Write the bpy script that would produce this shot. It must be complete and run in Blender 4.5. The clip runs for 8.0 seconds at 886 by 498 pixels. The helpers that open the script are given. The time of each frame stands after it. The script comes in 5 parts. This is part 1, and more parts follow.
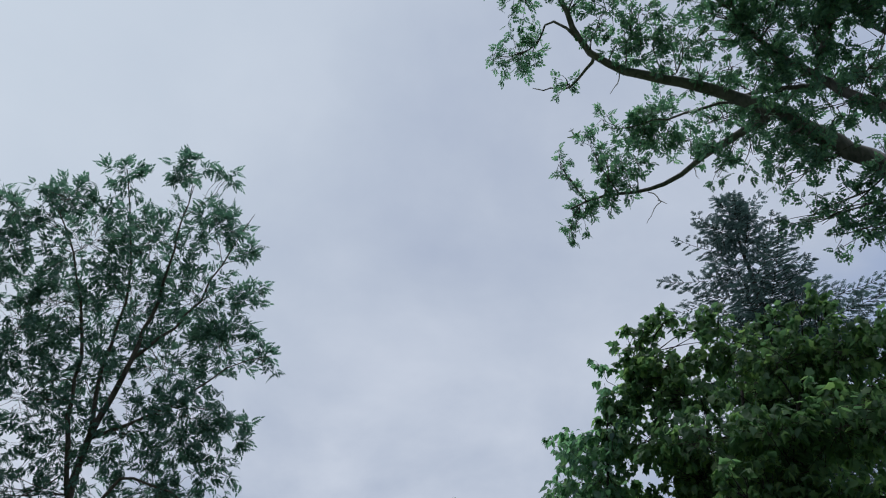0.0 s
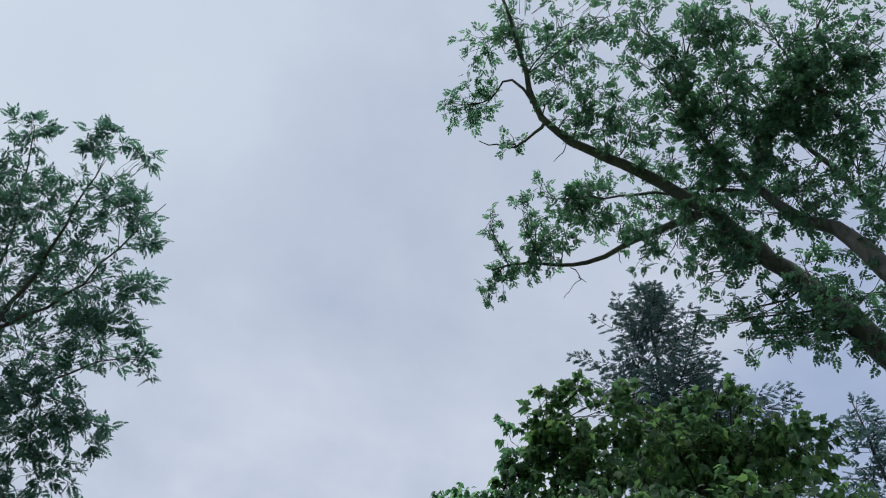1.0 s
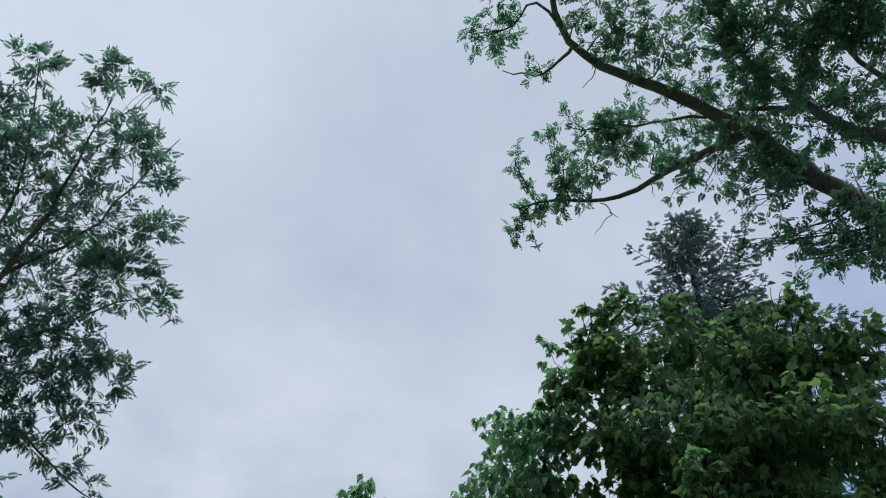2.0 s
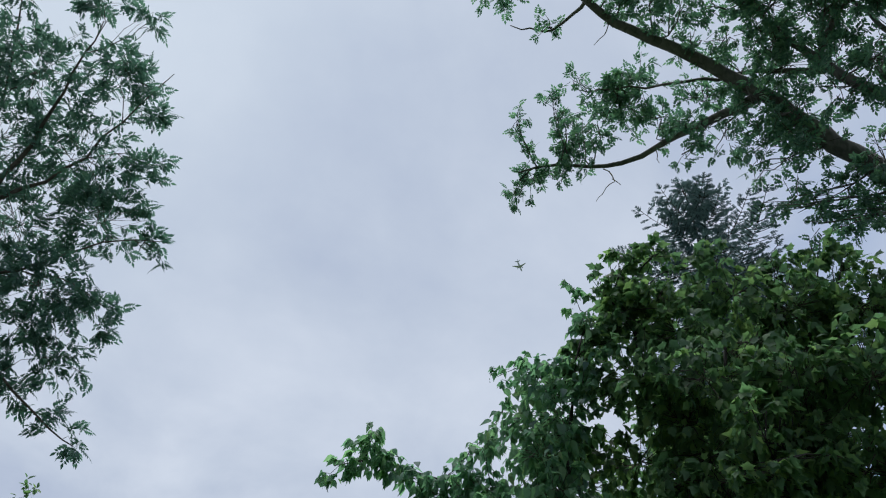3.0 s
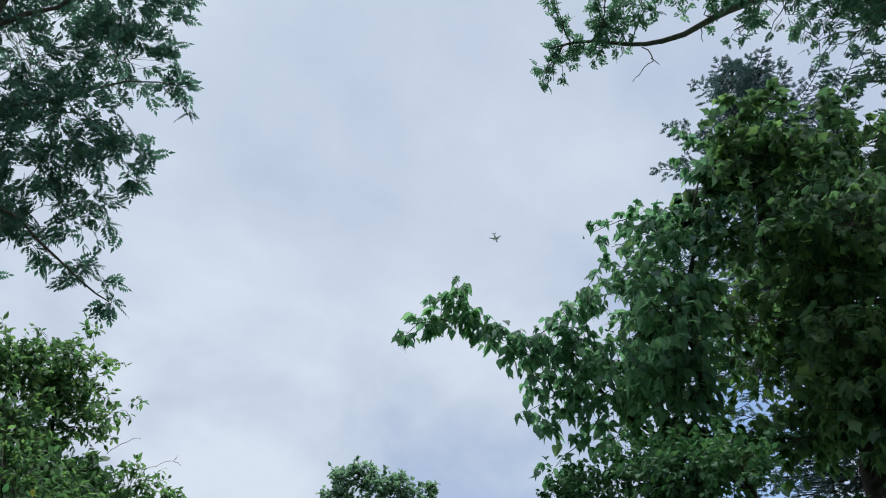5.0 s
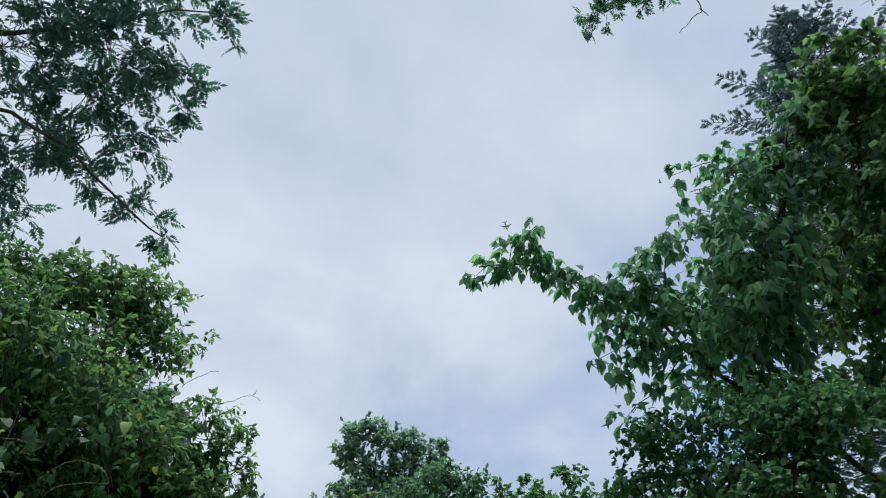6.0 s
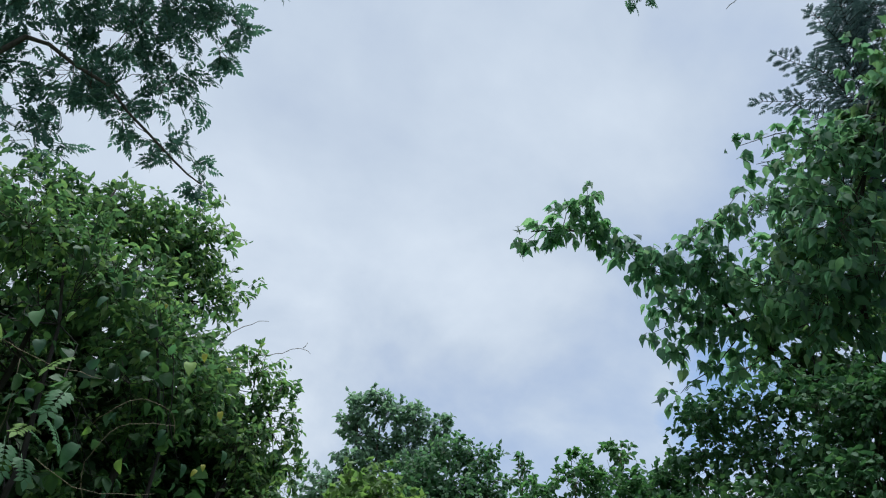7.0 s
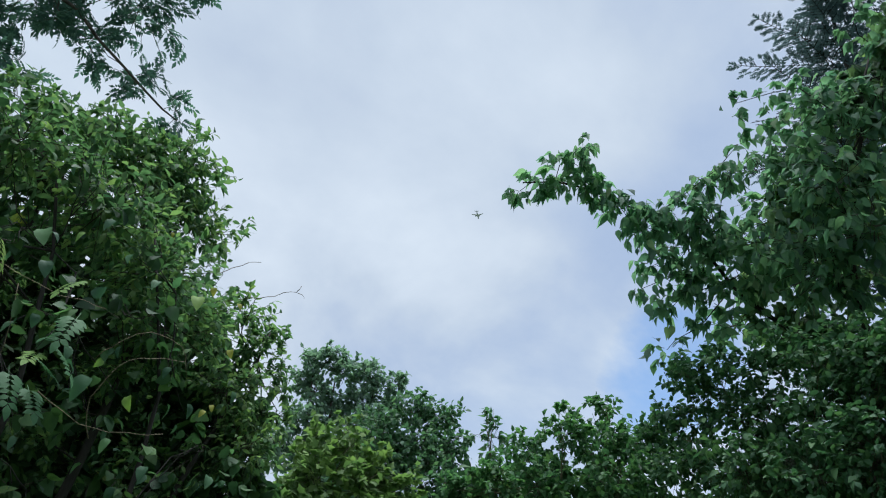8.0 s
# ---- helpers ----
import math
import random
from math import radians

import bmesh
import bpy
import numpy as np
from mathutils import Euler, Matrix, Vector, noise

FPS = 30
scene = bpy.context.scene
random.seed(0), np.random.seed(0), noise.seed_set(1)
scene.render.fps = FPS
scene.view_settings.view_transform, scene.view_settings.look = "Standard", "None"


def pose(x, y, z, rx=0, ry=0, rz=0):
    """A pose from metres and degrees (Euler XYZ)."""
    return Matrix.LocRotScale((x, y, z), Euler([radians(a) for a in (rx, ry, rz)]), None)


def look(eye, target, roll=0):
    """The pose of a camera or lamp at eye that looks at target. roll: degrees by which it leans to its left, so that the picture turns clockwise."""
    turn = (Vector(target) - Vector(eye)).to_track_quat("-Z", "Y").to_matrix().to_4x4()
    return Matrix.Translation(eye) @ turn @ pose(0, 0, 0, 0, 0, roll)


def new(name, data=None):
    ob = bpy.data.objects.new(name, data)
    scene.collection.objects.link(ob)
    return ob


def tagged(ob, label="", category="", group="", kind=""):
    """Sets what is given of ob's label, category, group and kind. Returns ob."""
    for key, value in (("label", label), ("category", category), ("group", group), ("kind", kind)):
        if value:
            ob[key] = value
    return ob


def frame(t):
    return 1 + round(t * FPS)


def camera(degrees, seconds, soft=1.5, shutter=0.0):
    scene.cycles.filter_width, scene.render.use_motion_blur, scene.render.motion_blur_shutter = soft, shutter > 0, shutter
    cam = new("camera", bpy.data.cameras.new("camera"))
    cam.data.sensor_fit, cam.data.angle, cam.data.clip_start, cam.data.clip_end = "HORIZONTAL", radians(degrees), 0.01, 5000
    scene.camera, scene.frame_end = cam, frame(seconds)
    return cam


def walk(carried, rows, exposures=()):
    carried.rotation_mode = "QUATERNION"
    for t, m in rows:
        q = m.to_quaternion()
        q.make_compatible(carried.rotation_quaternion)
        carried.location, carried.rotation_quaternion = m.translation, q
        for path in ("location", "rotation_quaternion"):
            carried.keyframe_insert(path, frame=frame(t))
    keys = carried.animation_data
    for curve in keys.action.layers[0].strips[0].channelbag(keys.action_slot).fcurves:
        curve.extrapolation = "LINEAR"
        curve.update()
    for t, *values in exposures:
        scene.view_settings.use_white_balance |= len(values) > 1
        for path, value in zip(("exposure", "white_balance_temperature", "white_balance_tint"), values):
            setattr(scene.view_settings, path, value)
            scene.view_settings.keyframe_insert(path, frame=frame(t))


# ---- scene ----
# ---------------------------------------------------------------- camera
cam = camera(62.2, 8.0, soft=1.1)
PATH = [
    (0, (0.0, 0.0, 1.6), (-0.015, 1.414, 3.015), 3.83),
    (0.5, (-0.069, 0.374, 1.613), (0.097, 1.714, 3.088), 5.91),
    (1, (-0.202, 0.745, 1.7), (0.01, 1.998, 3.245), 7.40),
    (1.5, (-0.156, 1.184, 1.712), (0.094, 2.435, 3.252), 6.13),
    (2, (-0.203, 1.647, 1.705), (-0.011, 2.971, 3.191), 6.68),
    (2.2, (-0.238, 1.892, 1.729), (-0.032, 3.261, 3.172), 5.96),
    (3.3, (-0.732, 2.798, 1.652), (-0.383, 4.099, 3.13), 4.60),
    (3.5, (-0.839, 2.979, 1.66), (-0.424, 4.281, 3.12), 2.85),
    (4, (-1.186, 3.407, 1.68), (-0.73, 4.77, 3.071), 2.48),
    (4.5, (-1.39, 3.791, 1.663), (-0.936, 5.193, 3.015), 3.11),
    (6, (-2.124, 4.715, 1.617), (-1.644, 6.204, 2.863), 4.82),
    (6.5, (-2.328, 4.978, 1.613), (-1.838, 6.498, 2.818), 6.37),
    (7, (-2.408, 5.211, 1.638), (-1.921, 6.735, 2.837), 7.89),
    (7.5, (-2.582, 5.441, 1.64), (-1.973, 6.947, 2.807), 6.73),
    (8, (-2.63, 5.558, 1.622), (-1.991, 7.081, 2.751), 6.81),
]
walk(cam, [(t, look(eye, target, roll)) for t, eye, target, roll in PATH],
     exposures=[(0, -0.2, 5930, 9), (0.5, -0.2, 5930, 9), (1, -0.1, 5930, 9), (2, -0.05, 5940, 8), (3.5, -0.03, 5940, 8), (4.5, 0.07, 5950, 7), (6.5, 0.1, 5940, 5), (8, 0.16, 5900, 4)])

# ---------------------------------------------------------------- sky and sun
SUN = Vector((-0.04, 0.0, 0.99)).normalized()
THIN = Vector((-0.74, 0.02, 0.68)).normalized()  # where the cloud is thinnest


def make_world():
    world = bpy.data.worlds.new("overcast_sky")
    scene.world = world
    world.use_nodes = True
    nt = world.node_tree
    nt.nodes.clear()
    N, K = nt.nodes.new, nt.links.new
    out, bg = N("ShaderNodeOutputWorld"), N("ShaderNodeBackground")
    co = N("ShaderNodeTexCoord")
    sky = N("ShaderNodeTexSky")
    sky.sky_type, sky.sun_disc = "NISHITA", False
    sky.sun_elevation = math.asin(SUN.z)
    sky.sun_rotation = math.atan2(SUN.x, SUN.y)
    blue = N("ShaderNodeMix")
    blue.data_type, blue.blend_type = "RGBA", "MULTIPLY"
    blue.inputs[0].default_value = 1.0
    blue.inputs[7].default_value = (0.17, 0.17, 0.17, 1)
    K(sky.outputs[0], blue.inputs[6])
    # broad veils of cloud
    stretch = N("ShaderNodeMapping")
    stretch.inputs["Scale"].default_value = (1.0, 1.0, 1.6)
    stretch.inputs["Location"].default_value = (0.35, 0.1, 0.2)
    K(co.outputs["Generated"], stretch.inputs[0])
    n1 = N("ShaderNodeTexNoise")
    n1.inputs["Scale"].default_value, n1.inputs["Detail"].default_value, n1.inputs["Roughness"].default_value = 1.7, 6, 0.48
    n1.inputs["Distortion"].default_value = 0.4
    K(stretch.outputs[0], n1.inputs["Vector"])
    n2 = N("ShaderNodeTexNoise")
    n2.inputs["Scale"].default_value, n2.inputs["Detail"].default_value, n2.inputs["Roughness"].default_value = 3.0, 8, 0.55
    n2.inputs["Distortion"].default_value = 0.15
    cut = N("ShaderNodeSeparateXYZ")
    K(co.outputs["Generated"], cut.inputs[0])
    rise = N("ShaderNodeMath")
    rise.operation = "ADD"
    rise.inputs[1].default_value = 0.5
    K(cut.outputs["Z"], rise.inputs[0])
    sheet = N("ShaderNodeVectorMath")
    sheet.operation = "DIVIDE"
    K(co.outputs["Generated"], sheet.inputs[0])
    K(rise.outputs[0], sheet.inputs[1])
    K(sheet.outputs[0], n2.inputs["Vector"])
    mixn = N("ShaderNodeMix")
    mixn.inputs[0].default_value = 0.5
    K(n1.outputs["Fac"], mixn.inputs[2])
    K(n2.outputs["Fac"], mixn.inputs[3])
    ramp = N("ShaderNodeValToRGB")
    els = ramp.color_ramp.elements
    els[0].position, els[0].color = 0.36, (0.465, 0.505, 0.61, 1)
    els[1].position, els[1].color = 0.62, (0.69, 0.71, 0.765, 1)
    mid = els.new(0.48)
    mid.color = (0.56, 0.594, 0.672, 1)
    # towards the horizon the cloud breaks into darker and lighter banks
    low = N("ShaderNodeMapRange")
    low.inputs["From Min"].default_value, low.inputs["From Max"].default_value = 0.62, 0.4
    low.inputs["To Min"].default_value, low.inputs["To Max"].default_value = 0.0, 0.5
    K(cut.outputs["Z"], low.inputs["Value"])
    banks = N("ShaderNodeMath")
    banks.operation = "MULTIPLY_ADD"
    lump = N("ShaderNodeMath")
    lump.operation = "SUBTRACT"
    lump.inputs[1].default_value = 0.49
    K(n2.outputs["Fac"], lump.inputs[0])
    K(lump.outputs[0], banks.inputs[0])
    K(low.outputs[0], banks.inputs[1])
    K(mixn.outputs[0], banks.inputs[2])
    K(banks.outputs[0], ramp.inputs[0])
    # brighter veil round the hidden sun
    dot = N("ShaderNodeVectorMath")
    dot.operation = "DOT_PRODUCT"
    dot.inputs[1].default_value = THIN
    K(co.outputs["Generated"], dot.inputs[0])
    glow = N("ShaderNodeMapRange")
    glow.interpolation_type = "SMOOTHSTEP"
    glow.inputs["From Min"].default_value, glow.inputs["From Max"].default_value = 0.45, 0.98
    glow.inputs["To Min"].default_value, glow.inputs["To Max"].default_value = 0.0, 0.75
    K(dot.outputs["Value"], glow.inputs["Value"])
    lit = N("ShaderNodeMix")
    lit.data_type, lit.blend_type = "RGBA", "MIX"
    lit.inputs[7].default_value = (0.76, 0.80, 0.83, 1)
    K(glow.outputs[0], lit.inputs[0])
    K(ramp.outputs[0], lit.inputs[6])
    # thin places where the blue comes through
    gap = N("ShaderNodeMapRange")
    gap.interpolation_type = "SMOOTHSTEP"
    gap.inputs["From Min"].default_value, gap.inputs["From Max"].default_value = 0.36, 0.56
    gap.inputs["To Min"].default_value, gap.inputs["To Max"].default_value = 0.26, 0.0
    veil = N("ShaderNodeMath")
    veil.operation = "MULTIPLY_ADD"
    veil.inputs[1].default_value = 0.26
    K(dot.outputs["Value"], veil.inputs[0])
    K(mixn.outputs[0], veil.inputs[2])
    K(veil.outputs[0], gap.inputs["Value"])
    last = N("ShaderNodeMix")
    last.data_type = "RGBA"
    # a small clear rift low over the trees
    rift = N("ShaderNodeVectorMath")
    rift.operation = "DOT_PRODUCT"
    rift.inputs[1].default_value = Vector((0.625, 0.665, 0.415)).normalized()
    K(co.outputs["Generated"], rift.inputs[0])
    frayed = N("ShaderNodeMath")
    frayed.operation = "MULTIPLY_ADD"
    frayed.inputs[1].default_value = -0.02
    K(n2.outputs["Fac"], frayed.inputs[0])
    K(rift.outputs["Value"], frayed.inputs[2])
    clear = N("ShaderNodeMapRange")
    clear.interpolation_type = "SMOOTHSTEP"
    clear.inputs["From Min"].default_value, clear.inputs["From Max"].default_value = 0.983, 0.9885
    clear.inputs["To Min"].default_value, clear.inputs["To Max"].default_value = 0.0, 0.95
    K(frayed.outputs[0], clear.inputs["Value"])
    most = N("ShaderNodeMath")
    most.operation = "MAXIMUM"
    K(gap.outputs[0], most.inputs[0])
    K(clear.outputs[0], most.inputs[1])
    K(most.outputs[0], last.inputs[0])
    K(lit.outputs[2], last.inputs[6])
    K(blue.outputs[2], last.inputs[7])
    K(last.outputs[2], bg.inputs[0])
    bg.inputs[1].default_value = 1.0
    K(bg.outputs[0], out.inputs[0])


make_world()
sun = new("sun", bpy.data.lights.new("sun", "SUN"))
sun.data.energy, sun.data.angle, sun.data.color = 4.3, radians(26), (1.0, 0.97, 0.92)
sun.matrix_world = look(SUN * 50, (0, 0, 0))


# ---------------------------------------------------------------- materials
def material(name):
    m = bpy.data.materials.new(name)
    m.use_nodes = True
    nt = m.node_tree
    return m, nt, nt.nodes["Principled BSDF"], nt.nodes["Material Output"]


def ramp_node(nt, stops):
    r = nt.nodes.new("ShaderNodeValToRGB")
    els = r.color_ramp.elements
    els[0].position, els[0].color = stops[0][0], (*stops[0][1], 1)
    els[1].position, els[1].color = stops[-1][0], (*stops[-1][1], 1)
    for p, c in stops[1:-1]:
        els.new(p).color = (*c, 1)
    return r


def leaf_material(name, dark, mid, light, odd=None, through_light=0.4, rough=0.62, patch=0.5, objects=False):
    """A leaf: colour from leaf to leaf, in broad patches and along the blade; light shines through it."""
    m, nt, bsdf, out = material(name)
    N, K = nt.nodes.new, nt.links.new
    rnd = N("ShaderNodeObjectInfo") if objects else N("ShaderNodeNewGeometry")
    co = N("ShaderNodeNewGeometry")
    broad, fine = N("ShaderNodeTexNoise"), N("ShaderNodeTexNoise")
    broad.inputs["Scale"].default_value, broad.inputs["Detail"].default_value = 1.3, 3
    fine.inputs["Scale"].default_value, fine.inputs["Detail"].default_value = 45, 3
    K(co.outputs["Position"], broad.inputs["Vector"])
    K(co.outputs["Position"], fine.inputs["Vector"])
    a = N("ShaderNodeMix")
    a.inputs[0].default_value = patch
    K(rnd.outputs["Random"] if objects else rnd.outputs["Random Per Island"], a.inputs[2])
    K(broad.outputs["Fac"], a.inputs[3])
    b = N("ShaderNodeMix")
    b.inputs[0].default_value = 0.2
    K(a.outputs[0], b.inputs[2])
    K(fine.outputs["Fac"], b.inputs[3])
    stops = [(0.2, dark), (0.5, mid), (0.78, light)]
    if odd:
        stops.append((0.86, odd))
    col = ramp_node(nt, stops)
    K(b.outputs[0], col.inputs[0])
    K(col.outputs[0], bsdf.inputs["Base Color"])
    bsdf.inputs["Roughness"].default_value = rough
    bsdf.inputs["Specular IOR Level"].default_value = 0.4
    tr = N("ShaderNodeBsdfTranslucent")
    tint = N("ShaderNodeMix")
    tint.data_type, tint.blend_type = "RGBA", "MULTIPLY"
    tint.inputs[0].default_value = 1.0
    tint.inputs[7].default_value = (1.24, 1.36, 0.95, 1)
    K(col.outputs[0], tint.inputs[6])
    K(tint.outputs[2], tr.inputs["Color"])
    mix = N("ShaderNodeMixShader")
    mix.inputs[0].default_value = through_light
    K(bsdf.outputs[0], mix.inputs[1])
    K(tr.outputs[0], mix.inputs[2])
    K(mix.outputs[0], out.inputs["Surface"])
    bump = N("ShaderNodeBump")
    bump.inputs["Strength"].default_value, bump.inputs["Distance"].default_value = 0.25, 0.01
    K(fine.outputs["Fac"], bump.inputs["Height"])
    K(bump.outputs[0], bsdf.inputs["Normal"])
    return m


def bark_material(name, dark, light, scale=14.0):
    m, nt, bsdf, out = material(name)
    N, K = nt.nodes.new, nt.links.new
    co, mp = N("ShaderNodeTexCoord"), N("ShaderNodeMapping")
    mp.inputs["Scale"].default_value = (1, 1, 0.22)
    K(co.outputs["Object"], mp.inputs[0])
    ridge, stain = N("ShaderNodeTexNoise"), N("ShaderNodeTexNoise")
    ridge.inputs["Scale"].default_value, ridge.inputs["Detail"].default_value = scale, 6
    ridge.inputs["Distortion"].default_value = 0.8
    stain.inputs["Scale"].default_value, stain.inputs["Detail"].default_value = 1.6, 3
    K(mp.outputs[0], ridge.inputs["Vector"])
    K(co.outputs["Object"], stain.inputs["Vector"])
    mix = N("ShaderNodeMix")
    mix.inputs[0].default_value = 0.4
    K(ridge.outputs["Fac"], mix.inputs[2])
    K(stain.outputs["Fac"], mix.inputs[3])
    col = ramp_node(nt, [(0.3, dark), (0.7, light)])
    K(mix.outputs[0], col.inputs[0])
    K(col.outputs[0], bsdf.inputs["Base Color"])
    bsdf.inputs["Roughness"].default_value = 0.9
    bump = N("ShaderNodeBump")
    bump.inputs["Strength"].default_value, bump.inputs["Distance"].default_value = 0.8, 0.03
    K(ridge.outputs["Fac"], bump.inputs["Height"])
    K(bump.outputs[0], bsdf.inputs["Normal"])
    return m


def plain_material(name, color, rough=0.5, metal=0.0, vary=0.12, scale=4.0):
    m, nt, bsdf, out = material(name)
    N, K = nt.nodes.new, nt.links.new
    co, no = N("ShaderNodeTexCoord"), N("ShaderNodeTexNoise")
    no.inputs["Scale"].default_value, no.inputs["Detail"].default_value = scale, 5
    K(co.outputs["Object"], no.inputs["Vector"])
    col = ramp_node(nt, [(0.3, tuple(c * (1 - vary) for c in color)), (0.7, tuple(min(1, c * (1 + vary)) for c in color))])
    K(no.outputs["Fac"], col.inputs[0])
    K(col.outputs[0], bsdf.inputs["Base Color"])
    bsdf.inputs["Roughness"].default_value, bsdf.inputs["Metallic"].default_value = rough, metal
    return m


ASH_LEAF = leaf_material("ash_leaf", (0.036, 0.078, 0.076), (0.068, 0.135, 0.125), (0.105, 0.19, 0.16), through_light=0.5)
WALNUT_LEAF = leaf_material("walnut_leaf", (0.04, 0.09, 0.078), (0.078, 0.155, 0.118), (0.125, 0.23, 0.135), through_light=0.55)
MAPLE_LEAF = leaf_material("maple_leaf", (0.0591, 0.117, 0.0825), (0.12, 0.21, 0.112), (0.213, 0.304, 0.112), through_light=0.66, patch=0.55)
SHRUB_LEAF = leaf_material("shrub_leaf", (0.0517, 0.109, 0.0638), (0.109, 0.204, 0.0966), (0.228, 0.332, 0.116), through_light=0.54)
CHERRY_LEAF = leaf_material("cherry_leaf", (0.05, 0.11, 0.0715), (0.085, 0.175, 0.0968), (0.14, 0.245, 0.121), through_light=0.48)
HEDGE_LEAF = leaf_material("hedge_leaf", (0.0438, 0.108, 0.0573), (0.0858, 0.194, 0.0872), (0.157, 0.302, 0.106), through_light=0.4)
VINE_LEAF = leaf_material("vine_leaf", (0.0257, 0.0608, 0.0316), (0.0515, 0.113, 0.0477), (0.0987, 0.187, 0.0597), odd=(0.32, 0.32, 0.04), patch=0.3, through_light=0.35)
VINE_PIECE = leaf_material("vine_leaf_piece", (0.0427, 0.104, 0.0648), (0.076, 0.171, 0.09), (0.123, 0.234, 0.108), patch=0.2, objects=True, through_light=0.45)
YELLOW_LEAF = leaf_material("yellowed_leaf", (0.26, 0.28, 0.05), (0.34, 0.34, 0.06), (0.42, 0.4, 0.08), objects=True, through_light=0.5)
BANK_LEAF = leaf_material("bank_leaf", (0.0378, 0.0923, 0.0544), (0.0725, 0.166, 0.0817), (0.142, 0.267, 0.102), through_light=0.4)
BANK_PIECE = leaf_material("bank_leaf_piece", (0.0521, 0.123, 0.0665), (0.0903, 0.196, 0.0909), (0.164, 0.3, 0.11), patch=0.3, objects=True)
# maple leaf again for the fringe, brighter light and blue haze in its colour
HAZED_FRINGE_LEAF = leaf_material("hazed_maple_fringe_leaf", (0.0935, 0.197, 0.152), (0.154, 0.278, 0.19), (0.22, 0.362, 0.201), through_light=0.68, patch=0.5)
HAZED_FRINGE_PIECE = leaf_material("hazed_maple_fringe_leaf_piece", (0.0617, 0.117, 0.119), (0.123, 0.213, 0.161), (0.214, 0.306, 0.161), patch=0.35, objects=True, through_light=0.62)
TEAL_FROND = leaf_material("blue_green_frond_leaf", (0.0446, 0.126, 0.0577), (0.0606, 0.163, 0.0683), (0.0829, 0.207, 0.0788), objects=True, through_light=0.35)
FROND_LEAF = leaf_material("frond_leaf", (0.11, 0.2, 0.06), (0.17, 0.29, 0.07), (0.25, 0.38, 0.08), objects=True, through_light=0.45)
LIME_LEAF = leaf_material("yellow_green_leaf", (0.08, 0.14, 0.055), (0.135, 0.22, 0.075), (0.2, 0.29, 0.09), through_light=0.48)
# far oak: distance haze put into the leaf colour, paler and greyer
HAZED_OAK_LEAF = leaf_material("hazed_oak_leaf", (0.108, 0.175, 0.15), (0.171, 0.262, 0.205), (0.221, 0.327, 0.245), through_light=0.5)
# spruce green with the blue of the haze painted in
HAZED_NEEDLE = leaf_material("hazed_spruce_needle", (0.054, 0.0888, 0.117), (0.09, 0.137, 0.179), (0.13, 0.185, 0.234), through_light=0.35, rough=0.6)
BARK = bark_material("grey_brown_bark", (0.02, 0.017, 0.015), (0.13, 0.11, 0.095))
DARK_BARK = bark_material("dark_bark", (0.008, 0.007, 0.0065), (0.034, 0.029, 0.026))
WALNUT_BARK = bark_material("walnut_bark", (0.03, 0.03, 0.031), (0.16, 0.15, 0.142), 9)
TWIG = plain_material("twig_bark", (0.055, 0.045, 0.036), 0.9, 0, 0.4, 9)
STEM = plain_material("green_brown_stem", (0.09, 0.085, 0.04), 0.8, 0, 0.4, 9)
DRY = plain_material("dry_twig", (0.20, 0.16, 0.11), 0.9, 0, 0.3, 12)


# ---------------------------------------------------------------- geometry helpers
def mesh_from(name, verts, tris, mat, smooth=False):
    """One mesh from arrays of corners and triangles."""
    me = bpy.data.meshes.new(name)
    verts, tris = np.asarray(verts, np.float32), np.asarray(tris, np.int32)
    me.vertices.add(len(verts))
    me.vertices.foreach_set("co", verts.ravel())
    me.loops.add(tris.size)
    me.loops.foreach_set("vertex_index", tris.ravel())
    me.polygons.add(len(tris))
    me.polygons.foreach_set("loop_start", np.arange(0, tris.size, 3, dtype=np.int32))
    me.polygons.foreach_set("use_smooth", np.full(len(tris), smooth))
    me.update(calc_edges=True)
    me.materials.append(mat)
    return me


def part(name, me, parent, label="", kind=""):
    ob = new(name, me)
    ob.parent = parent
    return tagged(ob, label, kind=kind)


def thing(name, label, category, group="", kind="", at=(0, 0, 0)):
    ob = tagged(new(name), label, category, group, kind)
    ob.location = at
    return ob


def unit(v):
    return v / np.maximum(np.linalg.norm(v, axis=-1, keepdims=True), 1e-9)


def curve_points(pts, step=0.25, rough=0.0, rng=None):
    """A smooth line through the points (Catmull-Rom), in steps of about that many metres."""
    p = np.array(pts, float)
    q = np.vstack([2 * p[0] - p[1], p, 2 * p[-1] - p[-2]])
    out = []
    for i in range(1, len(q) - 2):
        n = max(2, int(np.linalg.norm(q[i + 1] - q[i]) / step))
        for u in np.linspace(0, 1, n, endpoint=False):
            out.append(0.5 * (2 * q[i] + (q[i + 1] - q[i - 1]) * u + (2 * q[i - 1] - 5 * q[i] + 4 * q[i + 1] - q[i + 2]) * u**2
                              + (3 * q[i] - q[i - 1] - 3 * q[i + 1] + q[i + 2]) * u**3))
    out.append(p[-1])
    out = np.array(out)
    if rough and rng is not None:
        out[1:-1] += rng.normal(0, rough, (len(out) - 2, 3))
    return out


